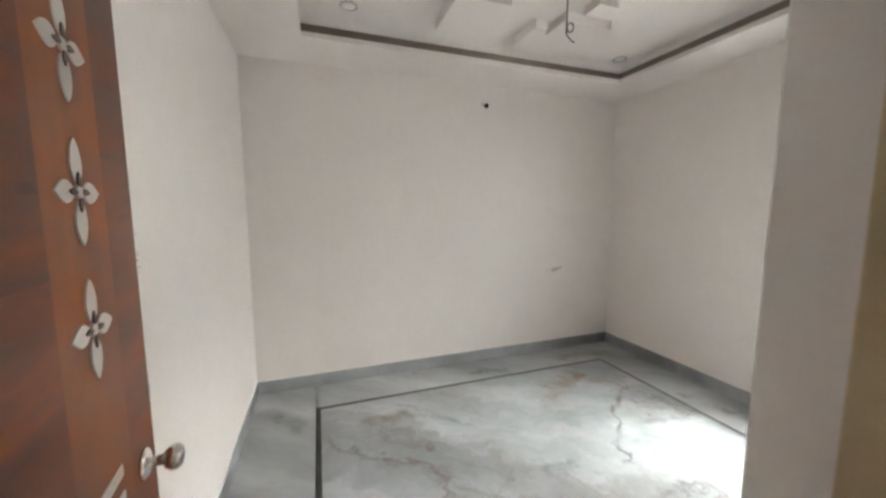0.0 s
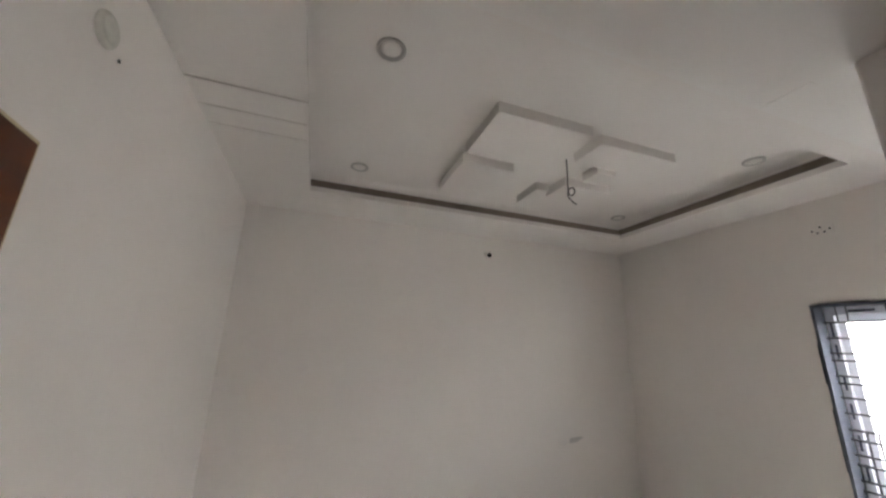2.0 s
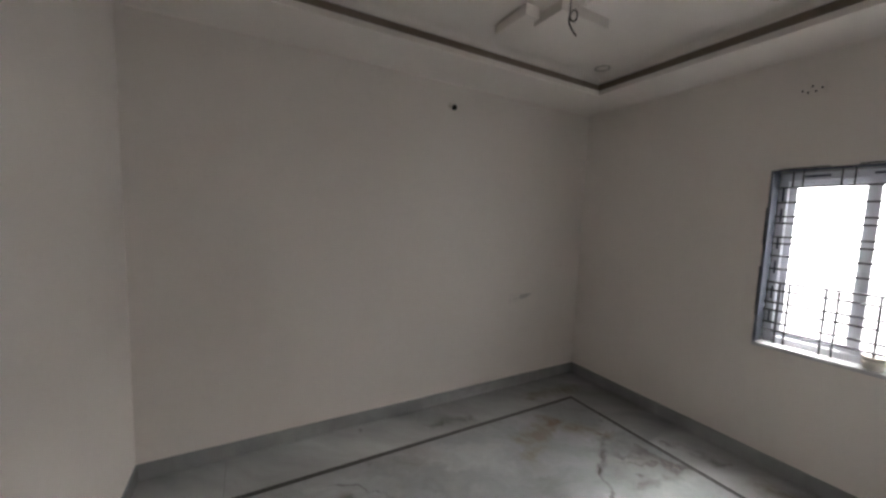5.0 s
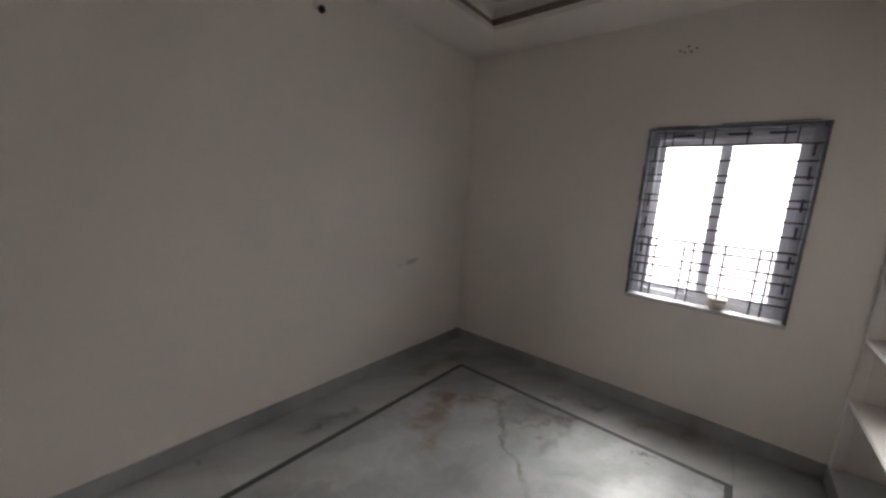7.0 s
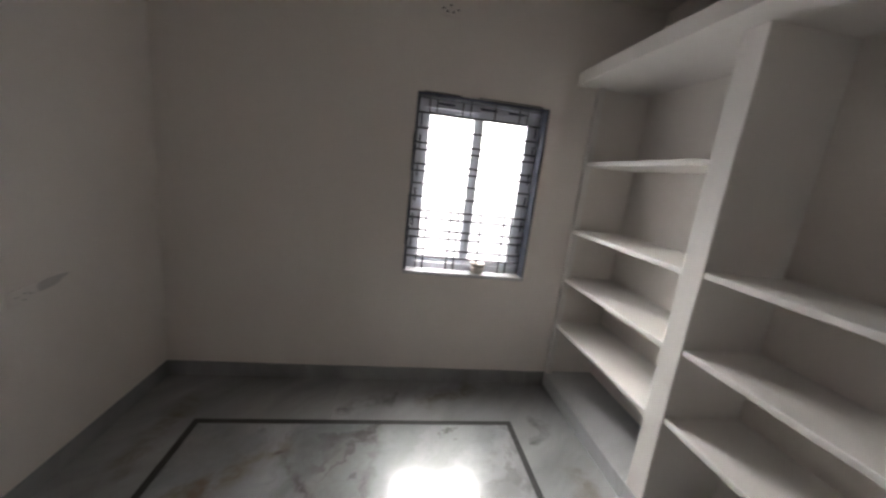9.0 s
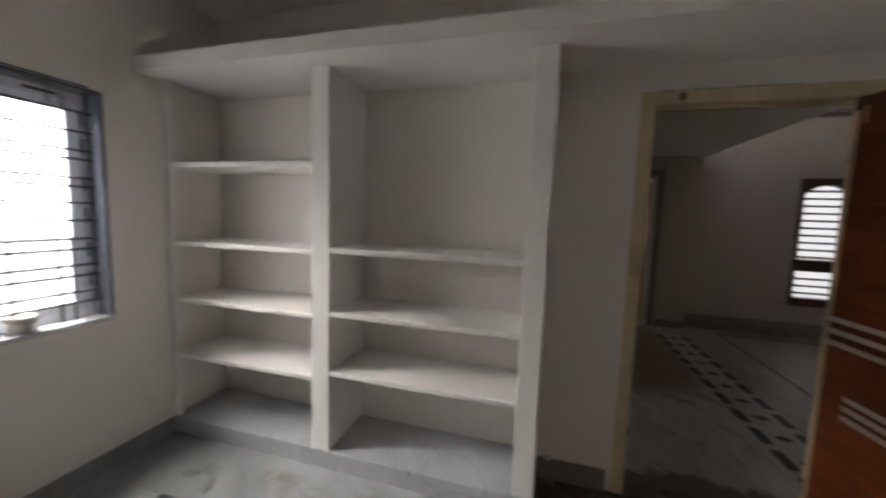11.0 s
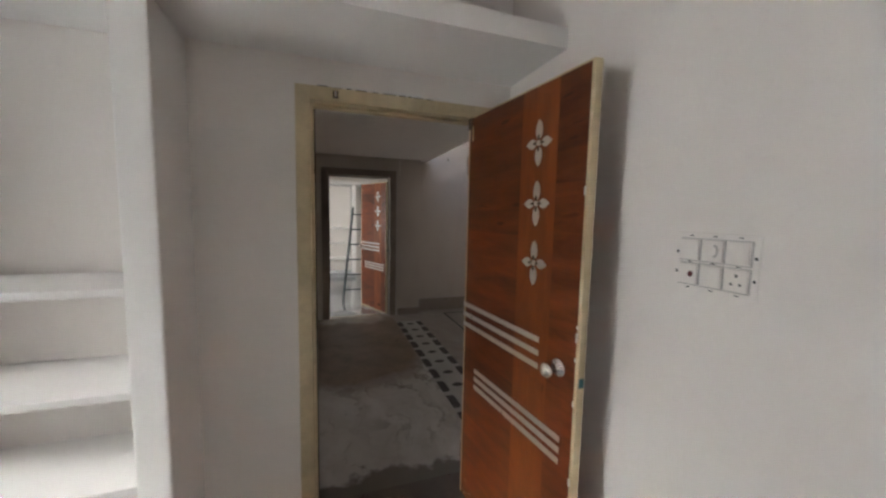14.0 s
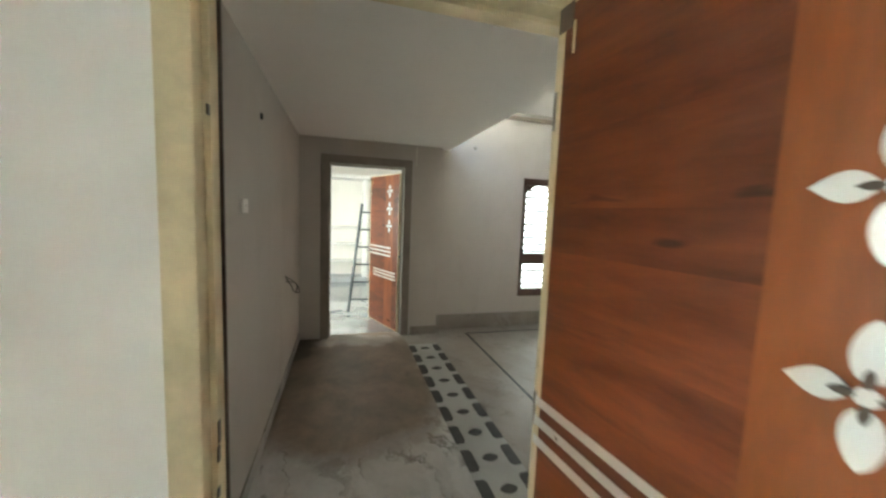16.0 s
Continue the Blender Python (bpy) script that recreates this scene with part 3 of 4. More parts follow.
# paint tub on the sill
tub = empty("paint_tub", pose(XE + 0.055, 2.15, WZ0 + 0.004), "small stained off-white plastic paint tub on window sill", "tub")
bm = bmesh.new()
lathe(bm, [(0.036, 0), (0.042, 0.004), (0.05, 0.066), (0.054, 0.068), (0.054, 0.078), (0.049, 0.078), (0.04, 0.012)], 24)
part("tub_body", bm, POT, tub, "", 0, True)
bm = bmesh.new()
lathe(bm, [(0.0505, 0.03), (0.052, 0.031), (0.0525, 0.05), (0.051, 0.051)], 24)
part("label_band", bm, PUTTY, tub, "dark streaked paper band", 0, True)


# ---------------------------------------------------------------- doors
def petal(length, width, bend=0.0, tip=0.8):
    """A thin pointed leaf of inlay lying on the door, from its root along local z."""
    bm = bmesh.new()
    n = 10
    outline = []
    for s in (1, -1):
        for i in range(n + 1):
            t = i / n if s > 0 else 1 - i / n
            w = width * math.sin(math.pi * t ** 0.85) ** tip * 0.5
            outline.append((s * w + bend * math.sin(math.pi * t), t * length))
    seen, pts = set(), []
    for u, z in outline:
        k = (round(u, 5), round(z, 5))
        if k not in seen:
            seen.add(k)
            pts.append((u, z))
    lo = [bm.verts.new((u, 0, z)) for u, z in pts]
    hi = [bm.verts.new((u * 0.96, -0.0022, z)) for u, z in pts]
    bm.faces.new(lo)
    bm.faces.new(hi[::-1])
    for i in range(len(lo)):
        bm.faces.new((lo[i], lo[(i + 1) % len(lo)], hi[(i + 1) % len(lo)], hi[i]))
    return bm


def door_leaf(name, m, flip, label, knob_u=0.715, wide=0.80, high=2.035, thick=0.034):
    """A flush door. Local x runs from the hinge along the leaf, the shown face looks to -y."""
    def at(u):
        return wide - u if flip else u

    def span(a, b):
        return min(at(a), at(b)), max(at(a), at(b))
    leaf = tagged(part(name, boxes((0, wide, 0, thick, 0.008, high)), CREAM, None, "", 0.003), label, "door", "", "structure")
    leaf.matrix_world = m
    rnd = random.Random(5)
    for a, b, mat, hs in ((0.02, 0.45, WOOD_H, (0.20, 0.14, 0.12, 0.18, 0.15, 0.11, 0.19, 0.14, 0.17, 0.10, 0.16, 0.13, 0.15)), (0.45, 0.655, WOOD_V, (0.9, 1.11)), (0.655, 0.788, WOOD_H, (0.15, 0.19, 0.13, 0.17, 0.12, 0.20, 0.14, 0.18, 0.12, 0.16, 0.15))):
        z, tot = 0.016, sum(hs)
        for hgt in hs:
            dz = hgt / tot * (high - 0.026)
            x0, x1 = span(a, b)
            pl = part("plank", boxes((x0, x1, -0.003, 0.0, -dz / 2, dz / 2)), mat, leaf)
            pl.location = (0, 0, z + dz / 2)
            z += dz
    part("back_panel", boxes((0.012, wide - 0.012, thick, thick + 0.003, 0.016, high - 0.01)), WOOD_H, leaf)
    for z in (1.817, 1.592, 1.365):
        c = at(0.555)
        bm = bmesh.new()
        tube(bm, (0, 0, 0), (0, -0.004, 0), 0.011, 14)
        fl = part("flower", bm, SILVER, leaf, "silver four-petal flower inlay")
        fl.location = (c, -0.003, z)
        for turn, ln, wd in ((0, 0.074, 0.038), (180, 0.074, 0.038), (90, 0.060, 0.037), (270, 0.060, 0.037)):
            pt = part("petal", petal(ln, wd, 0.0, 0.62 if turn in (0, 180) else 1.0), SILVER, fl)
            pt.matrix_local = pose(0, -0.0004, 0, 0, turn, 0) @ pose(0, 0, 0.012)
        for turn in (0, 90, 180, 270):
            pt = part("dark_petal", petal(0.024, 0.011), DARKINLAY, fl)
            pt.matrix_local = pose(0, -0.0026, 0, 0, turn, 0) @ pose(0, 0, 0.008)
    for a, b, zs in ((0.004, 0.605, (1.076, 1.024, 0.972)), (0.13, 0.735, (0.755, 0.714, 0.672))):
        for z in zs:
            x0, x1 = span(a, b)
            part("metal_strip", boxes((x0, x1, -0.0055, -0.003, z - 0.011, z + 0.011)), SILVER, leaf, "flat silver strip")
    k = at(knob_u)
    for s in (-1, 1):
        bm = bmesh.new()
        y = -0.003 if s < 0 else thick + 0.003
        turn = Matrix.Translation((k, y, 1.012)) @ pose(0, 0, 0, 90 if s < 0 else -90)
        lathe(bm, [(0.033, 0), (0.033, 0.004), (0.026, 0.009), (0.012, 0.013), (0.011, 0.034), (0.02, 0.04), (0.027, 0.05), (0.027, 0.06), (0.02, 0.069), (0.008, 0.072)], 22, turn)
        part("door_handle", bm, STEEL, leaf, "round polished steel knob", 0, True)
    e = at(wide) if not flip else 0.0
    part("latch_plate", boxes((e - 0.002, e + 0.002, 0.006, 0.028, 0.972, 1.004)), TEAL, leaf, "latch plate still in teal film")
    for u in (0.575, 0.625):
        bm = bmesh.new()
        tube(bm, (at(u), -0.003, 0.108), (at(u), -0.009, 0.108), 0.013, 12)
        part("stop_hole", bm, HOLE, leaf, "dark round hole near the bottom")
    for z in (0.25, 1.05, 1.8):
        part("hinge", boxes((-0.006, 0.004, -0.004, 0.006, z - 0.045, z + 0.045)), STEEL, leaf, "", 0.001)
    for i in range(9):
        z = rnd.uniform(0.2, 1.7)
        w = rnd.uniform(0.004, 0.008)
        x0, x1 = span(0.786, 0.786 + w)
        part("chip", boxes((x0, x1, -0.0042, -0.001, z, z + rnd.uniform(0.008, 0.03))), PUTTY, leaf, "pale chipped edge")
    for i in range(26):
        u, z, w = rnd.uniform(0.0, 0.34) ** 1.4 * 1.3, 0.012 + abs(rnd.gauss(0, 0.05)), rnd.uniform(0.002, 0.006)
        x0, x1 = span(u + 0.004, u + 0.004 + w * 1.6)
        part("paint_splash", boxes((x0, x1, -0.0036, -0.0028, z, z + w)), PUTTY, leaf, "pale splash of wall paint")
    x0, x1 = span(0.050, 0.054)
    part("hook", boxes((x0, x1, -0.008, -0.003, 1.915, 1.985)), CREAM, leaf, "thin pale wire hook near the top hinge", 0.001)
    x0, x1 = span(0.0, 0.045)
    part("top_hinge_plate", boxes((x0, x1, -0.006, -0.0028, 1.975, 2.03)), DARKINLAY, leaf, "dark hinge plate")
    return leaf


ang = math.degrees(math.atan2(0.8, -0.085))
door_leaf("door_1", pose(0.226, 1.193, 0, 0, 0, ang), False, "open red-brown laminate door with silver flowers and strips")
ang2 = math.degrees(math.atan2(-0.80, 0.33))
far_end = Vector((0.035, -2.465, 0)) + 0.8 * Vector((0.33, -0.80, 0)).normalized()
door_leaf("door_2", pose(far_end.x, far_end.y, 0, 0, 0, ang2 + 180), False, "open red-brown laminate door of the far room", 0.075)


def door_frame(name, x0, x1, top, ya, yb, w, mat, label, rebate=0.014):
    bm = boxes((x0, x0 + w, ya, yb, 0, top), (x1 - w, x1, ya, yb, 0, top), (x0 + w, x1 - w, ya, yb, top - w, top))
    ym = (ya + yb) / 2
    for b in ((x0 + w, x0 + w + rebate, ya + 0.001, ym, 0, top - w), (x1 - w - rebate, x1 - w, ya + 0.001, ym, 0, top - w), (x0 + w + rebate, x1 - w - rebate, ya + 0.001, ym, top - w - rebate, top - w)):
        box(bm, *b)
    return structure(name, bm, mat, label, "door frame", 0.002)


door_frame("door_frame_1", DX0, DX1, DZ, 1.08, YD + 0.006, 0.062, CREAM, "cream painted wooden door frame, yellowed and chipped")
# Dark strip added for the shadow gap between frame and hall wall.
structure("door_frame_gap_shade", boxes((DX1 - 0.082, DX1 - 0.062, 1.072, 1.08, 0, DZ - 0.07)), DARKINLAY, "dark strip painted as the shadow gap at the door frame", "trim")
for i, (z, w) in enumerate(((1.02, 0.05), (0.98, 0.035), (0.9, 0.02), (0.32, 0.04), (1.72, 0.02))):
    structure("frame_chip", boxes((DX1 - 0.0795, DX1 - 0.0755, 1.12 + 0.006 * i, 1.132 + 0.006 * i, z, z + w)), DARKINLAY, "dark chip in the cream door frame", "trim")
rnd = random.Random(3)
x = 0.42
while x < 0.92:
    w = rnd.uniform(0.02, 0.07)
    structure("frame_crack", boxes((x, x + w, YD - 0.002, YD + 0.003, DZ + 0.001, DZ + rnd.uniform(0.002, 0.005))), DARKINLAY, "dark ragged joint above the door frame head", "trim")
    x += w + rnd.uniform(0.005, 0.03)
for x, w, h in ((0.30, 0.12, 0.010), (0.47, 0.2, 0.014), (0.70, 0.16, 0.010)):
    structure("plaster_lip", boxes((x, x + w, YD - 0.002, YD + 0.006, DZ + 0.006, DZ + 0.006 + h)), SHELF, "rough white plaster lip over the door frame", "trim", 0.003)
bolt = empty("tower_bolt", pose(0.88, YD + 0.01, DZ - 0.03), "small brass bolt keeper on the door frame head", "bolt")
bm = bmesh.new()
tube(bm, (0, 0, -0.012), (0, 0, 0.012), 0.007, 10)
part("barrel", bm, STEEL, bolt)
part("plate", boxes((-0.012, 0.012, -0.004, 0.0, -0.016, 0.016)), DARKINLAY, bolt)

# ---------------------------------------------------------------- wall and ceiling fittings
board = empty("switch_board", pose(XW, 2.285, 1.43, 0, 0, 90), "white modular switchboard plate on the painted wall", "switchboard")
board.scale = (0.80, 1, 1)
part("base_plate", boxes((-0.128, 0.128, -0.004, 0.0, -0.078, 0.078)), PLASTIC, board, "", 0.0015)
for r, z in enumerate((0.033, -0.033)):
    for c, x in enumerate((-0.075, 0.0, 0.075)):
        mod = part("module", boxes((x - 0.031, x + 0.031, -0.011, -0.003, z - 0.027, z + 0.027)), PLASTIC, board, "", 0.003)
        # Grey strips paint the shade lines along the module's edges.
        part("module_edge_shade", boxes((x - 0.035, x + 0.035, -0.006, -0.0035, z - 0.0305, z - 0.0285), (x - 0.035, x + 0.035, -0.006, -0.0035, z + 0.0285, z + 0.0305),
                                      (x + 0.0325, x + 0.035, -0.006, -0.0035, z - 0.0285, z + 0.0285)), MODEDGE, board, "grey strips painted as the shade along module edges")
        dots = []
        if r == 1 and c == 0:
            bm = bmesh.new()
            tube(bm, (x + 0.012, -0.0105, z), (x + 0.012, -0.014, z), 0.008, 14)
            part("indicator", bm, RED, mod, "dark red indicator lens")
        if r == 1 and c == 2:
            for dx, dz in ((0, 0.012), (-0.012, -0.009), (0.012, -0.009)):
                bm = bmesh.new()
                tube(bm, (x + dx, -0.0105, z + dz), (x + dx, -0.0118, z + dz), 0.0042 if dz > 0 else 0.0034, 10)
                part("socket_hole", bm, HOLE, mod)
        if r == 0 and c == 1:
            bm = bmesh.new()
            pts = [(x + 0.016 * math.cos(a), -0.0112, z + 0.016 * math.sin(a)) for a in [radians(-70 + 20 * i) for i in range(8)]]
            for a, b in zip(pts, pts[1:]):
                tube(bm, a, b, 0.003, 6)
            part("dial_arc", bm, GREYPATCH, mod, "grey moulded arc")
for x in (-0.119, 0.119):
    for z in (0.024, -0.03):
        bm = bmesh.new()
        tube(bm, (x, -0.0035, z), (x, -0.005, z), 0.0042, 10)
        part("screw_hole", bm, HOLE, board)
for x in (-0.075, 0.0, 0.075):
    for z in (0.07, 0.0, -0.07):
        part("slot", boxes((x - 0.006, x + 0.006, -0.0048, -0.0035, z - 0.0012, z + 0.0012)), HOLE, board)


def wall_socket(m, label, w, h, holes, r=0.005):
    s = empty("wall_socket", m, label, "socket")
    part("face_plate", boxes((-w, w, -0.010, 0.0, -h, h)), PLASTIC, s, "", 0.002)
    for x, z in holes:
        bm = bmesh.new()
        tube(bm, (x, -0.0095, z), (x, -0.0112, z), r, 10)
        part("pin_hole", bm, HOLE, s)
    return s


wall_socket(pose(2.88, YN, 0.888), "flat white blank socket plate on the plain wall", 0.058, 0.034, ((-0.03, 0.004), (0.0, 0.012), (0.028, 0.004), (0.0, -0.014)), 0.003)
wall_socket(pose(XE, 2.545, 2.541, 0, 0, -90), "white socket plate with dark holes above the window", 0.062, 0.04,
            ((-0.045, 0.0), (0.045, 0.0), (0, 0.02), (-0.018, -0.016), (0.018, -0.016)), 0.006)

smear = empty("filler_smear", pose(2.99, YN, 0.905), "grey filler smear beside the socket plate", "filler")
bm = bmesh.new()
edge = [(0.10 * math.cos(a) * (1 + 0.25 * math.sin(3 * a)), 0.022 * math.sin(a) + 0.012 * math.cos(a)) for a in [2 * math.pi * k / 18 for k in range(18)]]
lo, hi = [[bm.verts.new((x * k, y, z * k)) for x, z in edge] for k, y in ((1, -0.0003), (0.9, -0.0025))]
bm.faces.new(hi)
for k in range(18):
    bm.faces.new((lo[k], lo[(k + 1) % 18], hi[(k + 1) % 18], hi[k]))
part("patch", bm, FILLER, smear)

sleeve = empty("pipe_sleeve", pose(2.127, YN, 2.571), "black pipe hole with a putty smear in the wall", "pipe hole")
bm = bmesh.new()
lathe(bm, [(0.022, 0), (0.022, 0.012), (0.016, 0.013), (0.015, 0.002)], 18, pose(0, 0, 0, 90))
part("sleeve_ring", bm, HOLE, sleeve, "", 0, True)
part("putty_smear", boxes((-0.055, -0.024, -0.002, 0.0, -0.012, 0.03)), PUTTY, sleeve, "", 0.0008)

rose = empty("wall_light_box", pose(XW, 2.292, 2.518, 0, 0, 90), "round white lamp box on the wall near ceiling", "lamp box")
bm = bmesh.new()
lathe(bm, [(0.05, 0), (0.05, 0.006), (0.044, 0.012), (0.03, 0.013), (0.028, 0.004)], 22, pose(0, 0, 0, 90))
part("rim", bm, PUTTY, rose, "", 0, True)
bm = bmesh.new()
tube(bm, (0.085, 0, -0.03), (0.085, -0.003, -0.03), 0.006, 8)
part("nail_hole", bm, HOLE, rose)


def downlight(x, y):
    d = empty("ceiling_downlight", pose(x, y, 2.918), "round flush white downlight with a grey rim in ceiling", "downlight", "ceiling downlights")
    bm = bmesh.new()
    lathe(bm, [(0.062, 0.0), (0.062, -0.006), (0.054, -0.009), (0.046, -0.006), (0.045, -0.001)], 28)
    part("rim", bm, GREYPATCH, d, "grey unpainted rim", 0, True)
    bm = bmesh.new()
    lathe(bm, [(0.043, 0.0), (0.043, -0.003), (0.03, -0.004), (0.004, -0.0045)], 24)
    part("lens", bm, PLASTIC, d, "", 0, True)


for x, y in ((0.785, 2.488), (0.782, 3.598), (3.143, 2.525), (3.17, 3.66)):
    downlight(x, y)


def cable(name, pts, r, mat, label, category):
    cu = bpy.data.curves.new(name, "CURVE")
    cu.dimensions, cu.bevel_depth, cu.bevel_resolution, cu.resolution_u = "3D", r, 2, 6
    sp = cu.splines.new("BEZIER")
    sp.bezier_points.add(len(pts) - 1)
    for bp, p in zip(sp.bezier_points, pts):
        bp.co, bp.handle_left_type, bp.handle_right_type = p, "AUTO", "AUTO"
    cu.materials.append(mat)
    return tagged(new(name, cu), label, category)


cable("fan_wire", [(2.040, 2.96, 2.919), (2.045, 2.965, 2.815), (2.055, 2.98, 2.735), (2.075, 2.985, 2.680), (2.105, 2.98, 2.705), (2.085, 2.975, 2.730), (2.055, 2.985, 2.685), (2.095, 3.0, 2.650), (2.140, 3.01, 2.635)], 0.0045, WIRE, "looped grey fan wire hanging from the ceiling", "cable")

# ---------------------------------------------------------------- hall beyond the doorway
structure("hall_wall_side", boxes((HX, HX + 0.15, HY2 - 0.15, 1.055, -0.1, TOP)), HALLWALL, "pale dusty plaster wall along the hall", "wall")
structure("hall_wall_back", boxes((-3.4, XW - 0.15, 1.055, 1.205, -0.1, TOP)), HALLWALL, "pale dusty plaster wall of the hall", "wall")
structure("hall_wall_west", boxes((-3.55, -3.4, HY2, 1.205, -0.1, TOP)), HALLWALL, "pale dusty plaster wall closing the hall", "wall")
D2X0, D2X1, D2Z = -0.095, 0.965, 2.185
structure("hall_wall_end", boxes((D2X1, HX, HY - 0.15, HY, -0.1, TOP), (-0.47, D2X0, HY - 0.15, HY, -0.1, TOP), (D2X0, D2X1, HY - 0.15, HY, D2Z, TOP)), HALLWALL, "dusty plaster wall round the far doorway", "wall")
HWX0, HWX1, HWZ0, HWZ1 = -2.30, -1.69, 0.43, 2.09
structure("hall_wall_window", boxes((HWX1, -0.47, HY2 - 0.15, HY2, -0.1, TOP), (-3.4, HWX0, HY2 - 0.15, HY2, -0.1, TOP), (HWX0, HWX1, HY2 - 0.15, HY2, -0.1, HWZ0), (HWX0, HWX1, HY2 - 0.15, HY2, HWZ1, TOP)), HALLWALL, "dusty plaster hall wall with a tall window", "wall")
structure("hall_ceiling", boxes((-0.6, HX, HY2, 1.055, 2.37, 2.45), (-3.4, -0.6, HY2, 1.055, 2.95, TOP)), CEIL, "lowered white hall ceiling with a higher field", "ceiling")
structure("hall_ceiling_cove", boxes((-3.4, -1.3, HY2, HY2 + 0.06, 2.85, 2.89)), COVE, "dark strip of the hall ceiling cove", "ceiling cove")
structure("hall_floor_side", boxes((-0.04, HX, HY2, 1.055, -0.1, 0)), HALLBROWN, "pale marble hall floor, browner from dirt and painted shade", "floor")
structure("hall_floor", boxes((-3.4, -0.041, HY2, 1.055, -0.1, -0.0003)), HALLFLOOR, "dusty grey-brown marble hall floor", "floor")
structure("hall_baseboard_window", boxes((-3.4, -0.47, HY2, HY2 + 0.014, 0, 0.2)), HALLFLOOR, "tall dusty grey marble skirting in the hall", "skirting", 0.002)
structure("hall_baseboard_end", boxes((-0.47, D2X0 - 0.03, HY, HY + 0.014, 0, 0.1)), HALLFLOOR, "dusty marble skirting beside the far door", "skirting", 0.002)
structure("hall_baseboard_side", boxes((HX - 0.012, HX, HY + 0.014, 1.055, 0, 0.09)), ENTRY, "dirty marble skirting along the hall", "skirting", 0.002)
structure("hall_floor_line", boxes((-0.88, -0.85, -2.31, 1.0, -0.05, 0.001), (-3.2, -0.88, -2.31, -2.28, -0.05, 0.001)), BLACK, "black granite line in the hall floor", "floor inlay")
strip = structure("hall_floor_strip", boxes((-0.39, -0.04, -2.02, 1.0, -0.05, 0.0008)), HALLSTRIP, "pale inlaid strip with black dashes in hall floor", "floor inlay")


def lens(long_x, long_y, seg=16):
    bm = bmesh.new()
    pts = [(long_x * math.cos(a), long_y * math.sin(a) * abs(math.sin(a)) ** 0.6) for a in [2 * math.pi * i / seg for i in range(seg)]]
    lo = [bm.verts.new((x, y, 0)) for x, y in pts]
    hi = [bm.verts.new((x, y, 0.0015)) for x, y in pts]
    bm.faces.new(lo[::-1])
    bm.faces.new(hi)
    for i in range(seg):
        bm.faces.new((lo[i], lo[(i + 1) % seg], hi[(i + 1) % seg], hi[i]))
    return bm


def dash():
    bm = bmesh.new()
    pts = [(-0.035, -0.10), (0.02, -0.10), (0.036, -0.075), (0.036, 0.075), (0.02, 0.10), (-0.035, 0.10)]
    lo = [bm.verts.new((x, y, 0)) for x, y in pts]
    hi = [bm.verts.new((x, y, 0.0015)) for x, y in pts]
    bm.faces.new(lo[::-1])
    bm.faces.new(hi)
    for i in range(6):
        bm.faces.new((lo[i], lo[(i + 1) % 6], hi[(i + 1) % 6], hi[i]))
    return bm


for i in range(11):
    y = -1.88 + 0.27 * i
    a = part("inlay_lens", lens(0.055, 0.036), BLACKDUSTY, strip)
    a.location = (-0.215, y, 0.0008)
    a = part("inlay_dash", dash(), BLACKDUSTY, strip)
    a.location = (-0.355, y, 0.0008)
    a = part("inlay_dash", dash(), BLACKDUSTY, strip)
    a.matrix_local = pose(-0.075, y, 0.0008, 0, 0, 180)

door_frame("door_frame_2", D2X0, D2X1, D2Z, HY - 0.15, HY + 0.012, 0.095, BROWNFRAME, "dark brown wooden frame of the far doorway")

structure("sky_backdrop", boxes((-6.5, -1.25, -4.6, -4.55, -1.0, 5.0)), overcast("overcast_sky_hall", 0.6, (1.0, 0.985, 0.96)), "plain white overcast sky outside the hall window", "backdrop")

# tall hall window in dark wood
hw = empty("window_2", pose((HWX0 + HWX1) / 2, HY2 - 0.08, HWZ0), "tall dark wooden hall window with arched light and bars", "window", "", "structure")


def hw_part(name, bm, mat, label=""):
    bmesh.ops.transform(bm, matrix=hw.matrix_world.inverted(), verts=bm.verts[:])
    return part(name, bm, mat, hw, label)


ya, yb = HY2 - 0.11, HY2 + 0.01
for b in ((HWX0, HWX0 + 0.05, ya, yb, HWZ0, HWZ1), (HWX1 - 0.05, HWX1, ya, yb, HWZ0, HWZ1), (HWX0 + 0.05, HWX1 - 0.05, ya, yb, HWZ0, HWZ0 + 0.11), (HWX0 + 0.05, HWX1 - 0.05, ya, yb, HWZ1 - 0.09, HWZ1), (HWX0 + 0.05, HWX1 - 0.05, ya, yb, 0.89, 1.045)):
    hw_part("window_frame", boxes(b), DARKWOOD)
bm = bmesh.new()
xc, rad = (HWX0 + HWX1) / 2, (HWX1 - HWX0) / 2 - 0.05
for s in (-1, 1):
    ring = [(xc + s * rad * math.cos(a), 1.78 + 0.22 * math.sin(a)) for a in [radians(10 * i) for i in range(10)]] + [(xc + s * rad, 2.0)]
    lo = [bm.verts.new((x, ya + 0.03, z)) for x, z in ring]
    hi = [bm.verts.new((x, ya + 0.07, z)) for x, z in ring]
    bm.faces.new(lo)
    bm.faces.new(hi[::-1])
    for i in range(len(lo)):
        bm.faces.new((lo[i], lo[(i + 1) % len(lo)], hi[(i + 1) % len(lo)], hi[i]))
hw_part("arched_spandrel", bm, DARKWOOD)
for z in [0.60 + 0.095 * i for i in range(15)]:
    if not 0.88 < z < 1.05:
        bm = bmesh.new()
        tube(bm, (HWX0 + 0.05, HY2 - 0.04, z), (HWX1 - 0.05, HY2 - 0.04, z), 0.016, 8)
        hw_part("window_bar", bm, DARKWOOD)

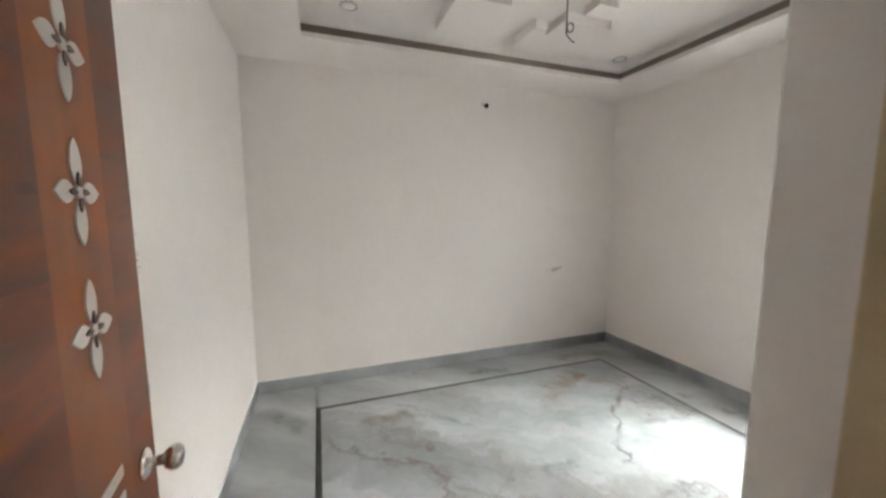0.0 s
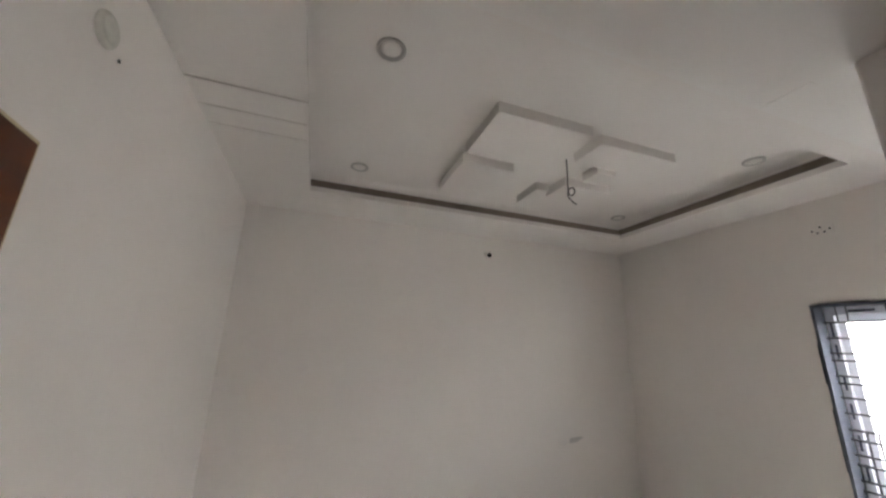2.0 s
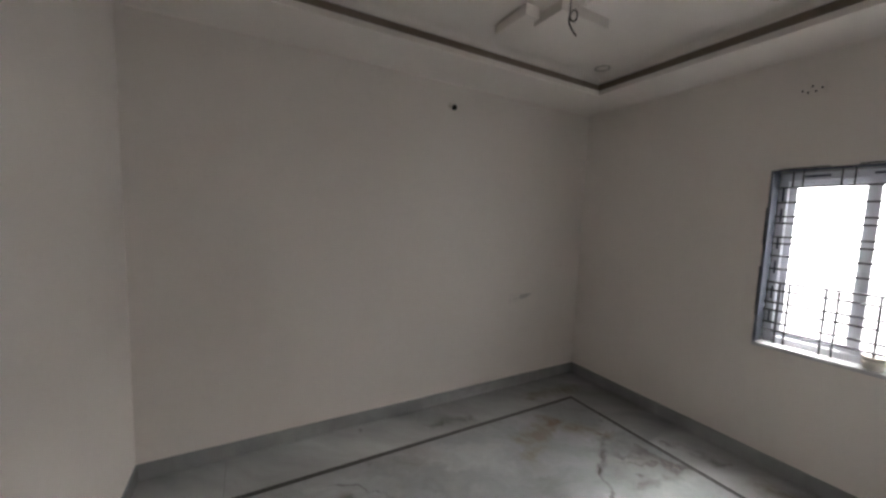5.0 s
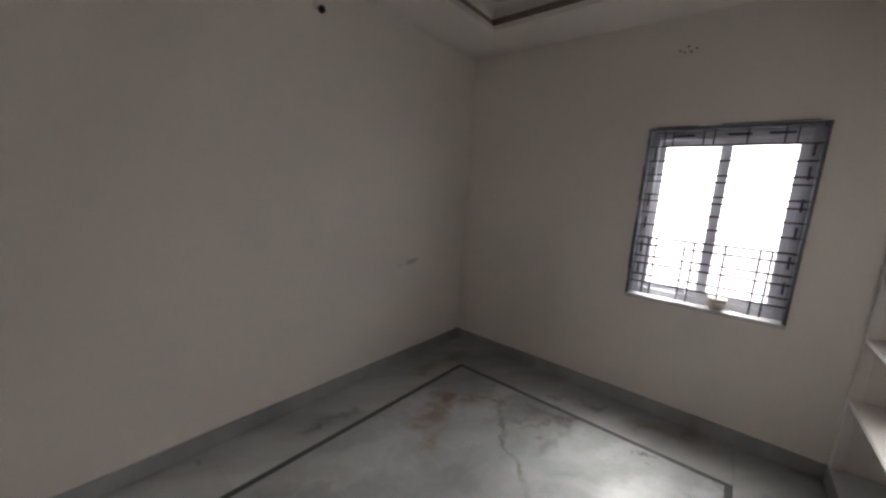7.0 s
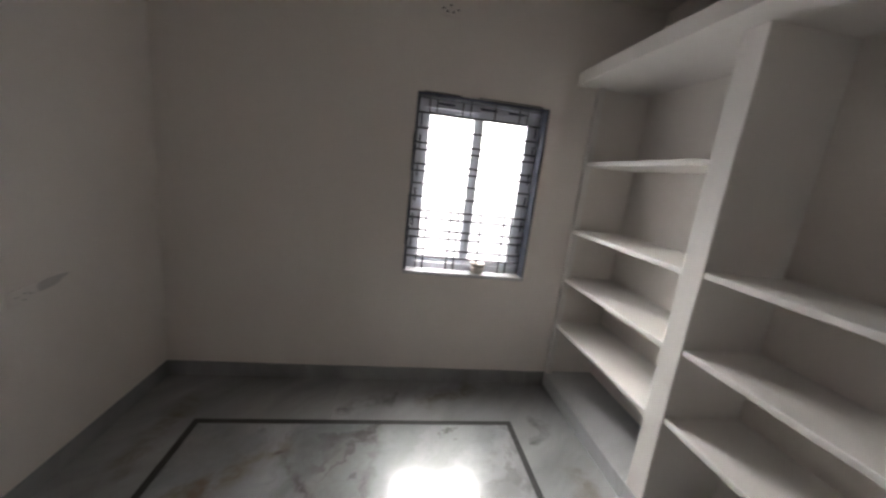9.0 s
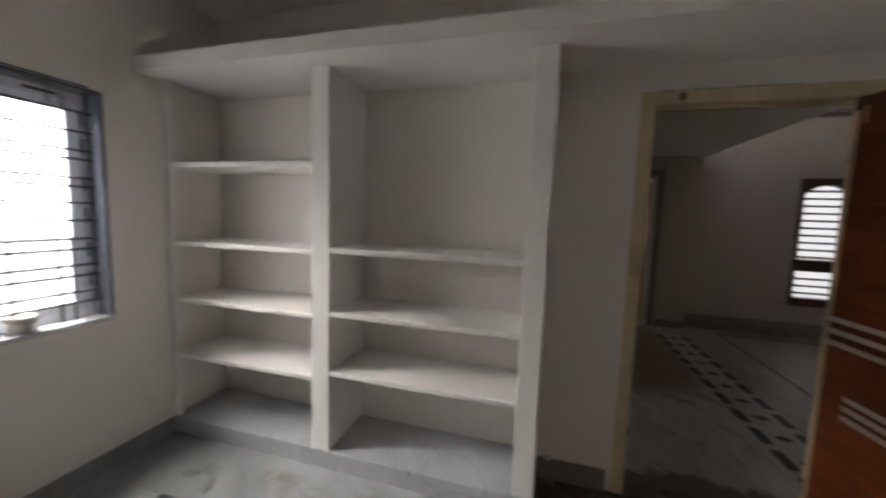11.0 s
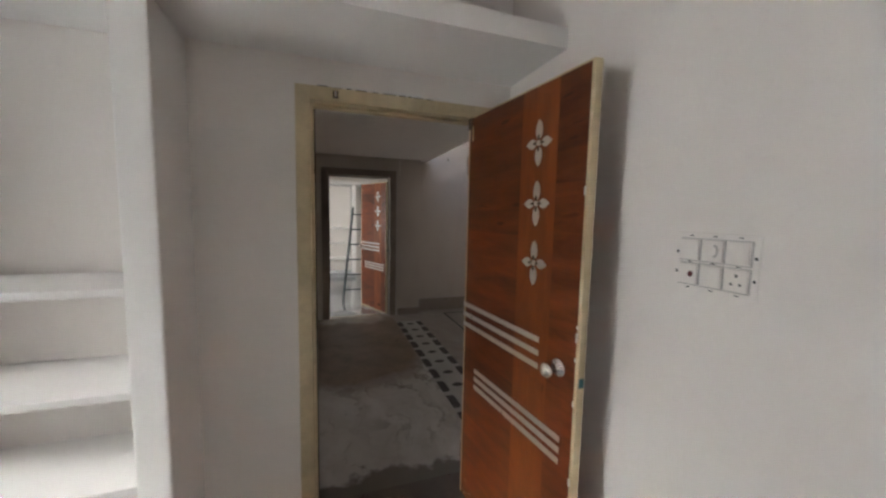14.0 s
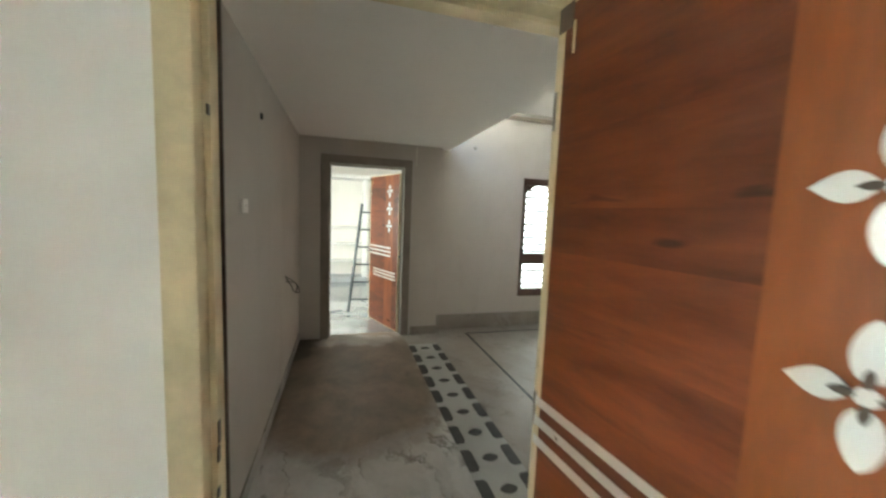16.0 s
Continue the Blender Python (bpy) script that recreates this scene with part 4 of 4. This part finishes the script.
wall_socket(pose(HX, -0.041, 1.548, 0, 0, 90) @ pose(0, 0, 0, 0, 0, 180), "white switch plate on the hall wall", 0.045, 0.035, ((0, 0.0),), 0.004)
for (x, y, z, r) in ((HX, -0.45, 2.09, 90), (-0.95, HY2, 2.431, 180)):
    hh = empty("conduit_hole", pose(x, y, z, 0, 0, r), "open conduit hole with dark mouth in hall wall", "conduit hole")
    bm = bmesh.new()
    lathe(bm, [(0.02, 0), (0.02, 0.01), (0.014, 0.011), (0.013, 0.002)], 16, pose(0, 0, 0, -90))
    part("sleeve_ring", bm, HOLE, hh, "", 0, True)
cable("loose_wires", [(HX, -1.35, 0.95), (HX - 0.05, -1.42, 0.90), (HX - 0.09, -1.55, 0.80), (HX - 0.06, -1.65, 0.74), (HX - 0.03, -1.55, 0.82), (HX - 0.01, -1.37, 0.93)], 0.005, WIRE, "loose dark wires hanging out of the hall wall", "cable")
cable("loose_wires", [(HX, -1.37, 0.90), (HX - 0.07, -1.50, 0.86), (HX - 0.05, -1.72, 0.72)], 0.005, WIRE, "loose dark wires hanging out of the hall wall", "cable")

# ---------------------------------------------------------------- far room behind the second door
F0, F1, FYF = -1.0, 2.4, -5.9
structure("far_wall_west", boxes((F0 - 0.15, F0, -6.5, HY2 - 0.15, -0.1, TOP)), WALL, "white wall of the far room", "wall")
structure("far_wall_south", boxes((F0, F1, -6.5, -6.35, -0.1, TOP)), WALL, "white wall behind the far shelves", "wall")
structure("far_wall_north", boxes((HX + 0.15, F1, HY2 - 0.15, HY2, -0.1, TOP)), WALL, "white wall of the far room", "wall")
# The opening is out of view, made for the added lamp.
structure("far_wall_east", boxes((F1, F1 + 0.15, -6.5, -3.8, -0.1, TOP), (F1, F1 + 0.15, -2.9, HY2, -0.1, TOP), (F1, F1 + 0.15, -3.8, -2.9, -0.1, 0.85), (F1, F1 + 0.15, -3.8, -2.9, 2.05, TOP)), WALL, "unseen white far room wall with an added light opening", "wall")
structure("far_ceiling", boxes((F0, F1, -6.35, HY2 - 0.15, 2.9, TOP)), CEIL, "white ceiling of the far room", "ceiling")
structure("far_floor", boxes((F0, F1, -6.35, HY - 0.001, -0.1, -0.001)), FIELD, "bright polished marble floor of the far room", "floor")
fs = empty("far_shelves", pose(1.0, FYF, 0), "white plastered wall shelves in the far room", "shelving")
for nm, b, mt in (("plinth", (0.2, F1, -6.35, FYF, -0.01, 0.106), NICHE), ("loft", (F0, F1, -6.35, FYF + 0.14, 2.22, 2.3), SHELF), ("side_panel", (0.2, 0.3, -6.35, FYF - 0.003, 0.106, 2.22), SHELF),
                  ("shelf", (0.3, F1, -6.35, FYF - 0.006, 1.17, 1.2), SHELF), ("shelf", (0.3, F1, -6.35, FYF - 0.006, 0.81, 0.84), SHELF), ("shelf", (0.3, F1, -6.35, FYF - 0.006, 0.43, 0.46), SHELF)):
    part(nm, under(fs, boxes(b)), mt, fs, "", 0.005)

lad = empty("step_ladder", pose(0.45, -3.55, 0), "dull grey aluminium ladder leaning behind the open door", "ladder")
for s in (-1, 1):
    bm = bmesh.new()
    tube(bm, (s * 0.17 if s > 0 else -0.25, 0, 0), (s * 0.0 - 0.02 if s > 0 else -0.32, -0.18, 1.66), 0.021, 8)
    part("rail", bm, ALU, lad)
for i in range(6):
    t = (0.18 + 0.27 * i) / 1.66
    bm = bmesh.new()
    tube(bm, (0.17 - 0.19 * t, -0.18 * t, 1.66 * t), (-0.25 - 0.07 * t, -0.18 * t, 1.66 * t), 0.013, 8)
    part("rung", bm, ALU, lad)

# ---------------------------------------------------------------- small leftovers
def crumb(name, m, r, mat, label, category, seed):
    """A small uneven lump."""
    bm = bmesh.new()
    bmesh.ops.create_icosphere(bm, subdivisions=2, radius=r)
    for vtx in bm.verts:
        k = 1 + 0.35 * noise.noise(vtx.co * (1.6 / r) + Vector((seed, 0, 0)))
        vtx.co = Vector((vtx.co.x * k, vtx.co.y * k, max(vtx.co.z * k * 0.6, -0.3 * r)))
    ob = tagged(part(name, bm, mat, None, "", 0, True), label, category)
    ob.matrix_world = m
    return ob


crumb("plaster_crumb", pose(0.725, 1.90, 0.004), 0.014, PUTTY, "small white plaster crumb on the floor line", "debris", 1)
crumb("plaster_crumb", pose(0.735, 1.87, 0.003), 0.009, PUTTY, "small white plaster crumb on the floor line", "debris", 4)
crumb("plaster_lump", pose(1.385, YD + 0.007, 0.125), 0.022, PUTTY, "dirty plaster lump on the marble skirting", "debris", 7)
chip = crumb("marble_chip", pose(0.66, 1.165, 0.006, 0, 0, 12), 0.03, HALLFLOOR, "broken pale marble chip in the threshold dirt", "debris", 9)
chip.scale = (2.2, 0.8, 0.5)
chip = crumb("marble_chip", pose(0.79, 1.15, 0.006, 0, 0, -20), 0.018, HALLFLOOR, "broken pale marble chip in the threshold dirt", "debris", 12)
chip.scale = (1.6, 0.9, 0.6)
rnd = random.Random(11)
for i in range(14):
    crumb("dirt_lump", pose(rnd.uniform(0.2, 0.95), rnd.uniform(1.06, 1.2), 0.002, 0, 0, rnd.uniform(0, 360)), rnd.uniform(0.005, 0.011), DARKINLAY, "small brown dirt lump on the threshold", "debris", i)
streak = boxes((-0.155, -0.14, HY, HY + 0.004, 2.2, 2.34), (-0.15, -0.143, HY, HY + 0.003, 2.12, 2.2))
structure("plaster_streak", streak, PUTTY, "white plaster streak above the far door frame", "trim")
